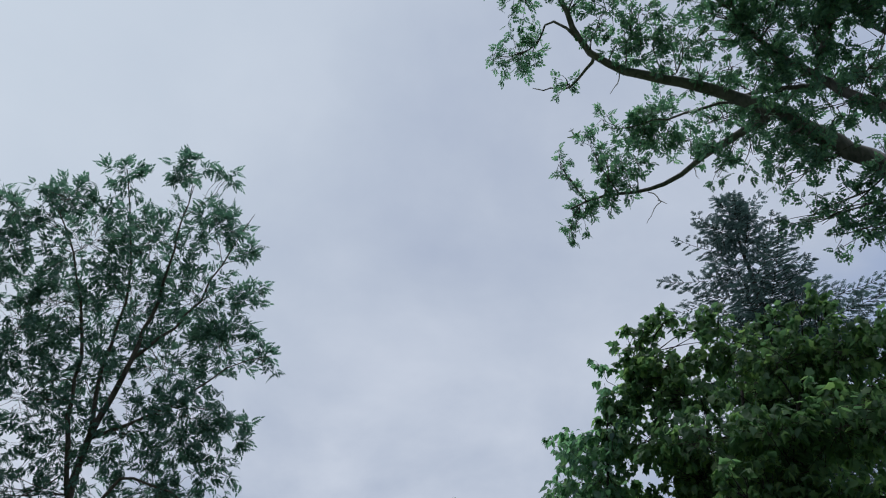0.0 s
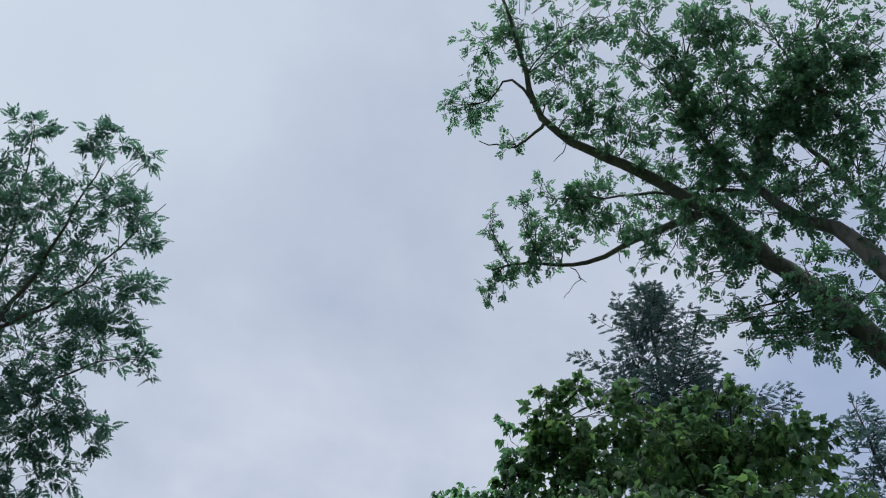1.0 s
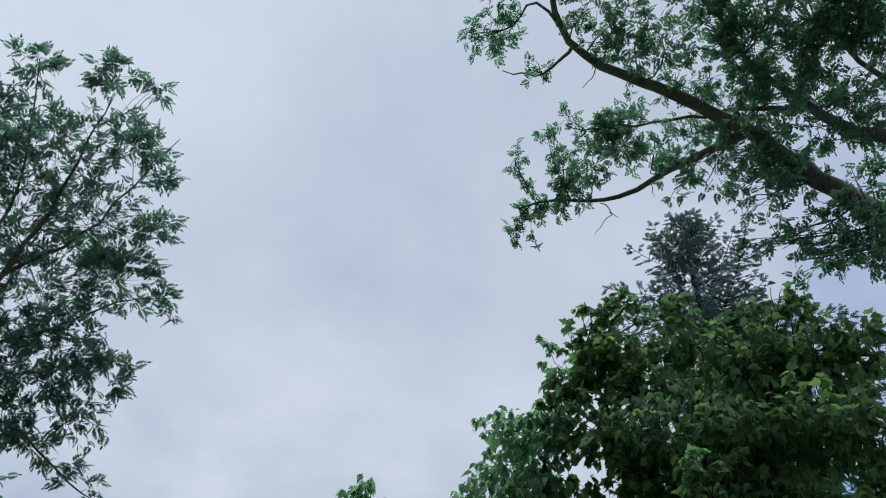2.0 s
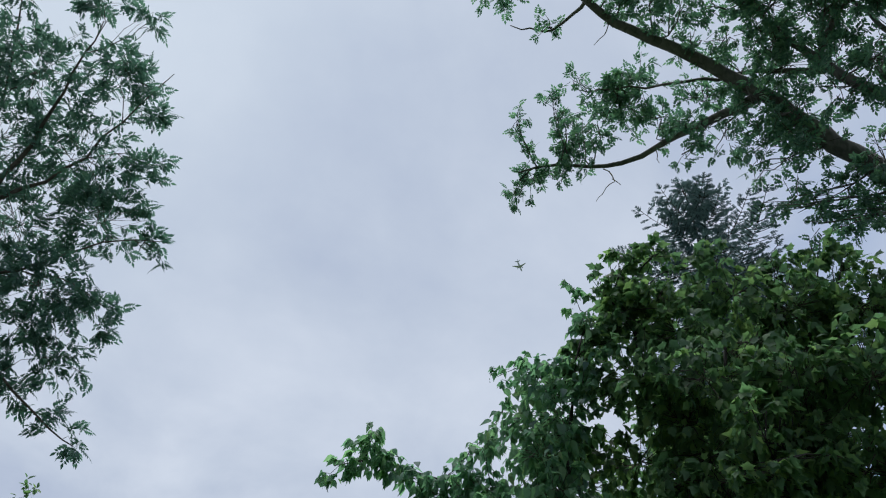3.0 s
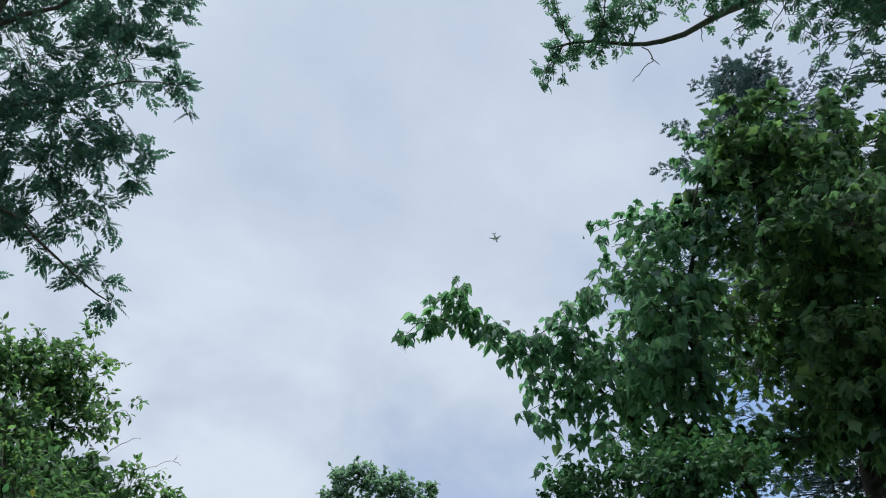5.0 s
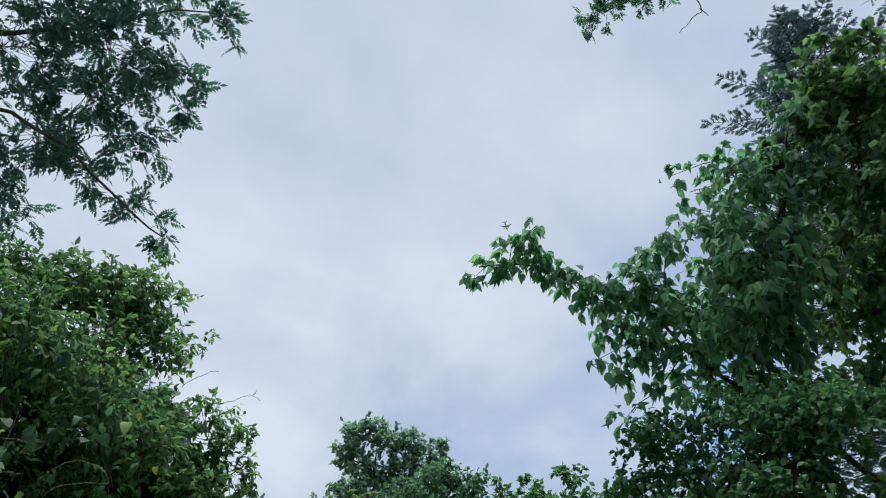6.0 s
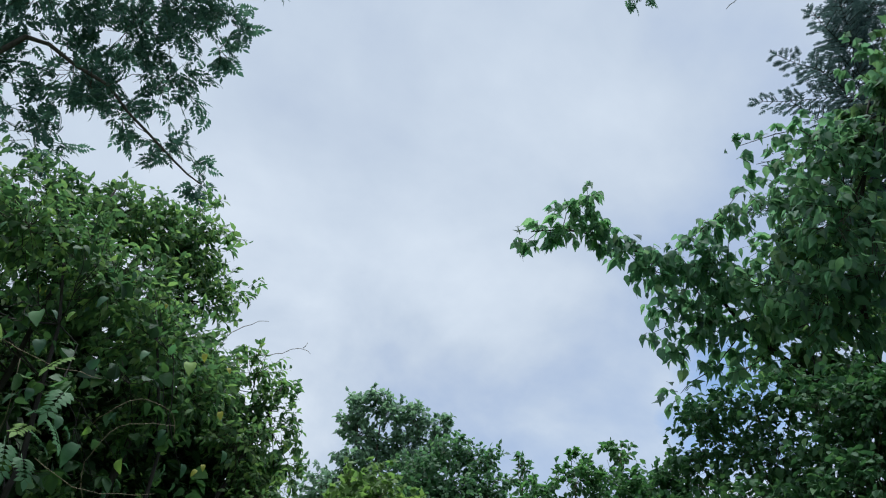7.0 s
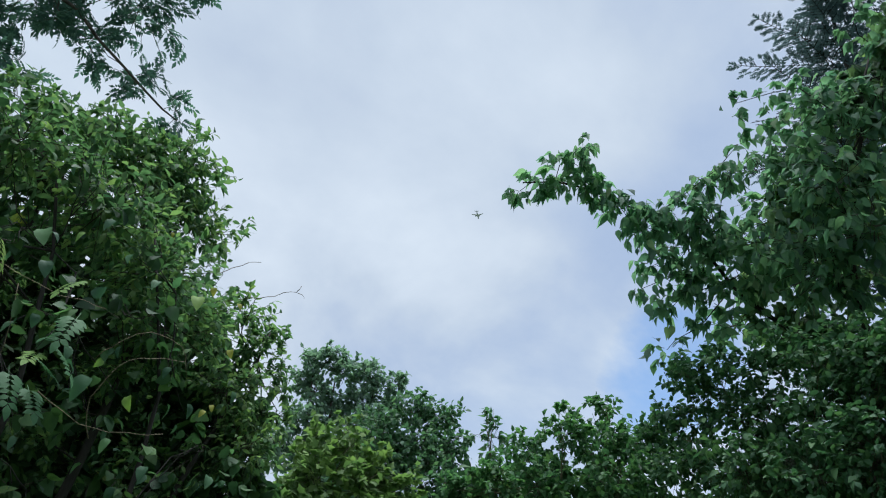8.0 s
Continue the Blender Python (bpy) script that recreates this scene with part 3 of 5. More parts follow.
def make_walnut():
    limbs = [
        ([(9.2, 5.8, -0.1), (9.0, 6.05, 3.0), (8.73, 6.36, 6.28), (8.41, 6.86, 8.57), (7.89, 7.14, 9.94), (7.52, 7.3, 10.93), (7.07, 7.54, 11.97), (5.96, 7.7, 13.48), (4.92, 7.75, 14.18), (4.06, 7.76, 14.49), (2.99, 7.73, 14.93), (2.42, 7.48, 15.3), (2.12, 7.09, 15.76), (1.7, 6.56, 16.27), (1.28, 6.12, 16.7)], 0.4, 0.03),
        ([(5.96, 7.72, 13.5), (5.88, 8.52, 14.04), (5.53, 9.48, 14.6), (5.35, 10.05, 14.8), (4.85, 10.65, 14.82), (4.3, 11.01, 14.87), (3.58, 11.31, 15), (2.88, 11.74, 14.96)], 0.11, 0.02),
        ([(8.75, 6.3, 6.0), (8.3, 5.95, 7.8), (7.82, 5.8, 9.06), (7.27, 6.01, 10.37), (6.93, 6.16, 11.4), (6.63, 6.53, 12.2), (6.2, 6.66, 13.04), (5.74, 6.7, 13.88), (5.05, 6.57, 14.83)], 0.24, 0.03),
        ([(6.2, 6.66, 13.0), (6.34, 6.06, 13.62), (6.67, 5.48, 14.04), (6.63, 4.87, 14.4)], 0.06, 0.015),
        ([(8.6, 6.55, 7.4), (8.95, 6.2, 9.2), (8.82, 5.98, 11.04), (8.17, 6.15, 12.23), (7.6, 6.09, 13.34), (6.99, 6, 14.38), (6.21, 5.78, 15.47)], 0.14, 0.02),
        ([(6.35, 6.75, 12.9), (5.84, 7.53, 13.89), (4.95, 8.29, 14.34), (4.19, 8.92, 14.73), (3.59, 9.17, 14.76)], 0.055, 0.012),
        ([(2.42, 7.48, 15.3), (1.86, 7.28, 15.71), (1.67, 7.65, 15.79), (1.55, 8.06, 15.82)], 0.035, 0.01),
        ([(2.73, 7.65, 15.08), (2.6, 8, 15.11), (2.37, 8.41, 15.04), (2, 8.6, 15.23), (1.62, 8.74, 15.44)], 0.04, 0.01),
    ]
    top = [(1.17, 6.91, 16.4, 0.68), (1.22, 8.21, 15.78, 0.52), (0.69, 8.4, 15.95, 0.27), (1.83, 6.31, 16.35, 0.73), (2.64, 5.92, 16.03, 0.72), (3.25, 5.56, 15.91, 0.53), (2.86, 6.86, 15.5, 0.59), (2.24, 8.39, 15.08, 0.3), (3.54, 7.14, 14.97, 0.58), (4.03, 6.01, 15.31, 0.7), (4.59, 5.29, 15.17, 0.64), (4.73, 6.45, 14.67, 0.69), (5.4, 5.35, 14.6, 0.64), (6.04, 4.48, 14.36, 0.55), (6.77, 3.99, 14, 0.55), (5.6, 6.47, 14.3, 0.69), (6.47, 5.53, 14.02, 0.68), (7.09, 4.97, 13.38, 0.76), (7.25, 4.04, 13.33, 0.75), (7.61, 5.05, 12.49, 0.86), (7.93, 5.5, 11.37, 0.83), (5.53, 4.59, 15.02, 0.55)]
    side = [(2.54, 10.82, 15.62, 0.37), (3.15, 10.29, 15.61, 0.42), (3.37, 9.62, 15.75, 0.26), (3.75, 10.62, 15.34, 0.51), (3.21, 11.87, 14.78, 0.43), (2.95, 12.14, 14.47, 0.27), (3.66, 11.54, 14.79, 0.33), (4.31, 9.63, 14.98, 0.57), (4.38, 8.86, 14.95, 0.5), (5.06, 9.29, 14.67, 0.53), (5.3, 8.52, 14.3, 0.61), (5.67, 7.69, 14.13, 0.59), (5.94, 8.79, 13.57, 0.46), (6.15, 8.24, 12.76, 0.51), (5.45, 9.51, 13.83, 0.27), (6.52, 7.57, 12.72, 0.56), (6.21, 8.1, 11.18, 0.4), (6.81, 8.04, 10.79, 0.42), (6.03, 8.48, 12.4, 0.39), (7.09, 7.44, 10.58, 0.43), (7, 7.05, 11.37, 0.47), (7.32, 6.64, 10.52, 0.5)]
    more = [(6.46, 4.74, 13.82, 0.71), (6.09, 6.07, 13.51, 0.56), (6.82, 5.71, 12.75, 0.59), (7.45, 5.93, 11.12, 0.56), (6.98, 5.87, 12.05, 0.52), (7.59, 6.37, 9.85, 0.58), (6.27, 3.49, 14.38, 0.75), (4.77, 4.72, 15.28, 0.69), (3.8, 5.36, 15.84, 0.71), (6.4, 6.53, 12.86, 0.55), (6.01, 7, 13.34, 0.51), (7.14, 7.28, 10.2, 0.45), (6.44, 8.18, 10.66, 0.31), (6.03, 8.52, 11.24, 0.3), (7.53, 6.96, 9.79, 0.39)]
    full = [(4.22, 6.98, 14.9, 0.45), (4.86, 7.46, 14.41, 0.35), (5.52, 6.84, 13.75, 0.45), (6.18, 6.61, 12.02, 0.45), (5.92, 7.53, 12.48, 0.35), (6.39, 5.9, 11.93, 0.5), (6.06, 6.53, 12.91, 0.4), (6.25, 7.62, 11.83, 0.3)]
    crown = top + side + more + full
    crown += bridges([q for q in crown if q[2] > 12.5], np.random.default_rng(14), 1.5, 0.17, 0.75)
    root, _ = tree("walnut_tree", "big leaning walnut tree with dark limbs and feathered leaves", "tree", (9.2, 5.8, 0), limbs, crown, BROAD_FEATHER, WALNUT_LEAF, WALNUT_BARK, 12,
         twigs=58, leaves=5, size=0.185, hollow=0.5, droop=0.12, spread=1.0, branch=0.026, length=1.2, tuft=0.6, sleeve=0.3)
    # dead bare twigs that hang from the limbs
    off = np.array((9.2, 5.8, 0))
    rng = np.random.default_rng(3)
    for pts in ([(4.54, 10.93, 14.8), (4.79, 10.96, 14.61), (4.69, 11.16, 14.49), (4.56, 11.45, 14.29)], [(4.75, 10.98, 14.6), (4.95, 11.0, 14.5)],
                [(5.33, 10.05, 14.8), (5.4, 10.15, 14.68), (5.49, 10.27, 14.58)], [(3.2, 7.74, 14.86), (3.25, 7.97, 14.73), (3.11, 8.25, 14.61)]):
        part("dead_twig", mesh_from("dead_twig", *tube(curve_points(pts, 0.08, 0.01, rng) - off, 0.014, 0.006, 5), DRY, True), root, "bare dead twig")


def make_maple():
    limbs = [
        ([(3.5, 9.1, -0.1), (3.6, 8.95, 2.0), (3.71, 8.79, 3.6), (3.78, 8.56, 4.55), (3.86, 8.44, 5.3), (3.95, 8.3, 6.14), (3.96, 8.0, 7.3)], 0.14, 0.02),
        ([(3.7, 8.8, 3.4), (3.1, 9.1, 4.3), (2.72, 9.26, 4.71), (2.42, 9.4, 4.92), (2.17, 9.5, 5.06), (1.95, 9.6, 5.4), (1.5, 9.75, 5.85), (1.0, 9.85, 6.03), (0.5, 9.95, 6.1), (0.02, 10.15, 6.07)], 0.034, 0.006),
        ([(3.78, 8.56, 4.5), (3.3, 8.1, 5.5), (2.8, 7.9, 6.6), (2.6, 7.7, 7.7)], 0.04, 0.01),
        ([(3.86, 8.44, 5.2), (4.1, 7.6, 6.0), (4.4, 6.9, 7.2)], 0.05, 0.012),
        ([(3.0, 9.15, 4.4), (2.3, 8.7, 5.2), (2.1, 8.2, 6.2), (2.2, 8.0, 7.0)], 0.035, 0.008),
        ([(3.75, 8.6, 4.4), (3.9, 7.6, 4.9), (3.8, 6.9, 5.4)], 0.045, 0.01),
    ]
    outer = [(0.0, 10.17, 5.97, 0.13), (0.16, 10.05, 6.0, 0.13), (0.36, 9.68, 6.27, 0.17), (0.42, 9.76, 6.15, 0.14), (0.37, 9.7, 6.33, 0.1), (0.38, 9.9, 6.03, 0.17), (0.62, 9.85, 6.02, 0.19), (0.85, 9.8, 5.93, 0.22), (1.1, 9.78, 5.8, 0.26), (1.42, 9.57, 5.84, 0.25), (1.53, 9.38, 6.2, 0.22), (1.56, 8.95, 6.9, 0.15), (1.77, 8.97, 6.78, 0.19), (1.67, 9.07, 6.54, 0.15), (2.03, 8.79, 6.68, 0.25), (2.14, 8.93, 6.28, 0.31), (2.32, 8.43, 6.59, 0.34), (2.41, 8.13, 7, 0.34), (2.06, 7.91, 7.57, 0.17), (2.46, 7.83, 7.53, 0.35), (2.53, 7.62, 7.8, 0.26), (2.91, 7.51, 7.94, 0.28), (2.98, 7.61, 7.25, 0.44), (3.55, 7.22, 7.9, 0.24), (3.62, 7.27, 7.34, 0.45), (4.12, 7, 7.72, 0.27), (4.5, 6.55, 7.5, 0.22)]
    inner = [(4.01, 6.9, 6.98, 0.5), (4.56, 6.55, 6.9, 0.48), (4.88, 6.21, 6.7, 0.48), (2.63, 7.83, 6.38, 0.53), (2.99, 7.22, 6.03, 0.55), (3.55, 6.81, 5.89, 0.55), (4.13, 6.52, 5.85, 0.57), (4.64, 6.24, 5.8, 0.7), (2.46, 8.82, 6.02, 0.46), (2.1, 9.32, 5.95, 0.38), (2.92, 8.4, 5.82, 0.54), (3.27, 7.74, 5.57, 0.51), (3.67, 7.24, 5.31, 0.5), (4.11, 6.87, 5.15, 0.5), (4.6, 6.61, 5.12, 0.63), (4.32, 7.91, 7.46, 0.78), (5.16, 7.44, 7.02, 0.85)]
    under = [(1.42, 10.0, 5.6, 0.26), (1.3, 10.15, 5.35, 0.17), (1.55, 9.71, 5.7, 0.36), (1.82, 9.39, 5.32, 0.38), (2, 8.79, 5.39, 0.47), (2.03, 9.11, 6.1, 0.45), (2.01, 8.32, 6.09, 0.5), (2.3, 8, 6.89, 0.3), (2.21, 8.78, 5.13, 0.42), (1.51, 10.11, 5.17, 0.17), (2.05, 9.72, 5.04, 0.39)]
    crest = [(3.31, 7.38, 7.78, 0.3), (4.04, 7.06, 7.7, 0.2), (4.45, 6.64, 7.75, 0.25), (4.84, 6.27, 7.0, 0.35), (2.71, 7.86, 7.21, 0.44), (1.48, 9.07, 6.07, 0.2), (1.63, 8.88, 6.07, 0.27), (1.74, 8.6, 6.17, 0.32), (1.72, 8.24, 6.4, 0.3), (2.2, 7.96, 6.62, 0.24), (2.12, 7.78, 6.95, 0.24), (1.54, 9.39, 5.74, 0.3), (1.76, 9.07, 5.45, 0.4), (1.83, 8.36, 5.61, 0.41), (1.55, 10.1, 5.14, 0.14), (1.59, 10.14, 4.82, 0.19), (1.98, 8.77, 5.09, 0.46), (1.94, 8.25, 5.2, 0.39)]
    core = [(2.97, 6.7, 5.33, 0.2), (2.97, 6.85, 5.39, 0.11), (2.91, 6.9, 4.88, 0.14), (2.86, 6.93, 4.5, 0.14), (2.8, 7.02, 4.49, 0.09), (2.62, 7.05, 3.81, 0.17), (2.94, 9.64, 5.85, 0.45), (3.64, 9.28, 5.96, 0.53), (4.23, 8.86, 6.15, 0.61), (4.57, 8.39, 5.83, 0.6), (2.58, 9.8, 5.14, 0.34), (3.24, 9.58, 5.17, 0.47), (3.9, 9.26, 5.23, 0.52), (4.39, 8.84, 5.08, 0.52), (4.35, 8.27, 4.98, 0.49), (3.8, 8.98, 6.87, 0.62), (4.4, 8.3, 6.88, 0.69), (4.86, 8.06, 6.54, 0.69), (4.41, 7.87, 5.37, 0.62)]
    front = [(2.84, 7.63, 5.16, 0.34), (3.04, 7.64, 4.9, 0.36), (3.11, 7.38, 5.09, 0.36), (2.96, 7.79, 4.61, 0.36), (3.14, 7.54, 4.67, 0.36), (2.93, 7.91, 4.92, 0.34), (3.13, 7.63, 4.33, 0.38), (3.3, 7.9, 4.7, 0.4), (3.0, 7.48, 6.81, 0.4), (2.81, 7.42, 7.18, 0.3), (3.15, 7.33, 6.57, 0.35)]
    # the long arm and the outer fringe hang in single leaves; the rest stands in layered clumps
    crown = outer + inner + under + crest + core + front
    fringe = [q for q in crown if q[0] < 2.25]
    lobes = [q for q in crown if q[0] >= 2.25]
    lobes += bridges(inner + core, np.random.default_rng(15), 1.1, 0.35, 0.8)
    root, along = tree("maple_tree", "broad maple tree with large drooping bright green leaves", "tree", (3.5, 9.1, 0), limbs, lobes, MAPLE_BLADE, MAPLE_LEAF, DARK_BARK, 13,
                   twigs=235, leaves=6, size=0.115, droop=0.85, spread=0.7, flat=0.4, grow=0.95, sleeve=0.13, branch=0.016, tuft=0.6, bare=fringe)
    # arm and fringe take the maple colour with light and haze painted in
    arm = outer[:11]
    dress(root, [(x, y, z, r * 0.95) for x, y, z, r in arm], np.random.default_rng(16), POINTED, HAZED_FRINGE_LEAF, 380, 4, 0.13, 1.2, 0.65, 0.4, 0.012)
    dress(root, [(x, y, z, r * 0.95) for x, y, z, r in fringe if (x, y, z, r) not in arm] + along, np.random.default_rng(17), POINTED, HAZED_FRINGE_LEAF, 165, 5, 0.12, 1.0, 0.7, 0.55, 0.012)
    leaf_pieces(root, fringe, [POINTED, simple_leaf(0.5, droop=0.35), simple_leaf(0.62, droop=0.25)], HAZED_FRINGE_PIECE, 290, 0.125, 5, droop=1.2)


def make_spruce(name, base, height, slope, seed):
    rng = np.random.default_rng(seed)
    root = thing(name, "dark spruce tree with drooping boughs, haze blued into its needle colour", "tree", "spruces")
    root.location = base
    v, t = tube(curve_points([(0, 0, -0.1), (0.03, 0, height * 0.5), (0, 0.02, height)], 0.4, 0.01, rng), 0.2, 0.012, 8)
    part("trunk", mesh_from("trunk", v, t, DARK_BARK, True), root)
    a, b, at, out, face, size = [], [], [], [], [], []
    z = 0.8
    while z < height - 0.05:
        reach = min(slope * (height - z) ** 0.9 + 0.12, 2.5, 0.5 + 0.19 * z)
        for k in range(int(5 + 2 * rng.random())):
            ang = rng.uniform(0, 6.283)
            d = np.array([math.cos(ang), math.sin(ang), 0])
            side = np.array([-d[1], d[0], 0])
            l = reach * rng.uniform(0.5, 1.15)
            p = np.array([0, 0, z + rng.uniform(-0.12, 0.12)])
            sag = rng.uniform(0.3, 0.55)
            prev = p
            n = max(4, int(l / 0.075))
            for i in range(1, n + 1):
                u = i / n
                # sags, then lifts at its tip
                q = p + d * l * u + np.array([0, 0, (0.2 * u - sag * u * u + 0.22 * u**4) * l + (0.1 if z > height - 1.5 else 0)])
                a.append(prev)
                b.append(q)
                prev = q
                if u < 0.12:
                    continue
                for s in (-1, 1):
                    if rng.random() < 0.35:
                        continue
                    # a side shoot with sprays along it
                    reach_side = 0.32 * l * (1 - u) * rng.uniform(0.4, 1.1) + 0.08
                    w = unit(d * 0.75 + side * s + (0, 0, rng.normal(-0.05, 0.09)))
                    e = q + w * reach_side
                    a.append(q)
                    b.append(e)
                    for f in np.arange(0.05, reach_side + 0.1, 0.11):
                        at.append(q + w * min(f, reach_side) + rng.normal(0, 0.015, 3))
                        out.append(w + rng.normal(0, 0.25, 3) * (1, 1, 0.4))
                        face.append((rng.normal(0, 0.15), rng.normal(0, 0.15), 1))
                        size.append(rng.uniform(0.09, 0.16))
            at.append(prev)
            out.append(d + (0, 0, 0.3))
            face.append((0, 0, 1))
            size.append(0.16)
        z += 0.26 + 0.16 * rng.random()
    for _ in range(330):
        # needles close about the trunk
        h = height * rng.uniform(0.5, 0.95)
        ang = rng.uniform(0, 6.283)
        w = np.array([math.cos(ang), math.sin(ang), rng.uniform(0.0, 0.7)])
        at.append(np.array([0, 0, h]) + w * rng.uniform(0, min(0.55, 0.05 + 0.25 * (height - h))))
        out.append(w)
        face.append((rng.normal(0, 0.4), rng.normal(0, 0.4), 1))
        size.append(rng.uniform(0.16, 0.3))
    at.append(np.array([0, 0, height - 0.05]))
    out.append(np.array([0, 0, 1.0]))
    face.append((1, 0, 0))
    size.append(0.3)
    v, t = twig_prisms(np.array(a), np.array(b), 0.007, 0.004)
    part("bough_growth", mesh_from("bough_growth", v, t, DARK_BARK), root, kind="stuff")
    v, t = scatter(SPRAY, np.array(at), np.array(out), np.array(face, float), np.array(size))
    part("needle_cover", mesh_from("needle_cover", v, t, HAZED_NEEDLE), root, kind="stuff")


make_ash()
make_walnut()
make_maple()
make_spruce("spruce_tree", (5.88, 10.2, 0), 13.65, 0.72, 24)
make_spruce("spruce_tree", (10.2, 10.2, 0), 12.0, 0.5, 22)


# ---------------------------------------------------------------- thickets beside the track
def make_shrub():
    lobes = [(-3.61, 9.12, 4.2, 0.2), (-3.32, 9.64, 4.68, 0.15), (-3.39, 9.26, 4.2, 0.23), (-3.01, 9.75, 4.78, 0.17), (-2.77, 9.8, 4.9, 0.14), (-2.57, 9.91, 4.82, 0.12), (-2.72, 9.85, 4.56, 0.28), (-2.34, 10.12, 4.51, 0.13), (-2.58, 9.84, 4.2, 0.31), (-2.12, 10.28, 3.97, 0.24), (-1.84, 10.45, 4, 0.13), (-1.8, 10.47, 3.71, 0.19), (-1.64, 10.55, 3.44, 0.17), (-2.08, 10.18, 3.44, 0.31), (-1.85, 10.28, 3.07, 0.31), (-2.49, 9.72, 3.58, 0.32)]
    roof = [(-3.9, 8.5, 3.7, 0.35), (-3.4, 8.55, 3.6, 0.3), (-3.0, 8.7, 3.5, 0.3), (-2.7, 8.95, 3.4, 0.3), (-3.3, 9.0, 3.8, 0.32), (-2.9, 9.3, 3.75, 0.35), (-2.5, 9.5, 3.4, 0.35), (-3.8, 9.0, 3.9, 0.35), (-4.4, 8.6, 3.7, 0.5), (-4.3, 9.4, 3.9, 0.5)]
    fill = [(-3.04, 9.4, 4.3, 0.26), (-2.9, 9.49, 4.36, 0.24), (-2.92, 9.5, 4.16, 0.24), (-2.76, 9.64, 4.33, 0.22), (-2.77, 9.6, 4.56, 0.2), (-3.17, 9.25, 4.31, 0.24)]
    back = [(-5.0, 9.3, 3.4, 0.8), (-4.2, 10.2, 3.6, 0.8), (-3.3, 10.5, 3.2, 0.8), (-2.5, 10.6, 2.6, 0.7), (-3.4, 10.6, 2.0, 0.9), (-4.4, 10.3, 2.2, 0.9), (-5.2, 9.4, 2.0, 0.9), (-2.5, 10.6, 1.4, 0.8), (-3.6, 10.6, 0.9, 0.9), (-4.7, 10.0, 0.9, 0.9), (-5.2, 8.6, 2.8, 0.8), (-5.2, 8.6, 1.3, 0.9)]
    limbs = [
        ([(-2.9, 9.8, -0.05), (-2.9, 9.85, 1.5), (-2.7, 9.8, 3.0), (-2.75, 9.8, 4.6)], 0.05, 0.008),
        ([(-2.85, 9.85, 0.3), (-2.4, 10.1, 1.8), (-2.0, 10.3, 3.4), (-1.85, 10.4, 4.0)], 0.04, 0.006),
        ([(-2.95, 9.8, 0.2), (-3.3, 9.6, 2.0), (-3.4, 9.5, 3.5), (-3.35, 9.6, 4.7)], 0.04, 0.006),
    ]
    loose = [q for q in lobes if q[2] > 4.5]
    root, along = tree("shrub", "tall tangled green shrub with small pointed leaves", "shrub", (-2.9, 9.8, 0), limbs, [q for q in lobes if q not in loose] + roof + back + fill, SLIM_BLADE, SHRUB_LEAF, DARK_BARK, 31,
         twigs=780, leaves=10, size=0.059, droop=0.5, branch=0.008, length=1.05, sleeve=0.1, bare=loose)
    dress(root, loose + along, np.random.default_rng(20), SLIM_BLADE, SHRUB_LEAF, 330, 6, 0.072, 0.4, branch=0.007, length=1.3)
    rng = np.random.default_rng(9)
    for pts in ([(-2.3, 10.2, 3.98), (-2.18, 10.15, 4.02), (-2.0, 10.01, 4.03), (-1.84, 9.86, 4.06), (-1.78, 9.86, 4.03)], [(-2.35, 10.12, 4.12), (-2.3, 10.08, 4.17), (-2.18, 9.94, 4.2), (-2.12, 9.83, 4.17)], [(-1.84, 9.86, 4.06), (-1.82, 9.84, 4.1)]):
        part("tendril", mesh_from("tendril", *tube(curve_points(pts, 0.05, 0.004, rng) - np.array((-2.9, 9.8, 0)), 0.003, 0.0015, 4), DRY, True), root, "dry thin tendril")


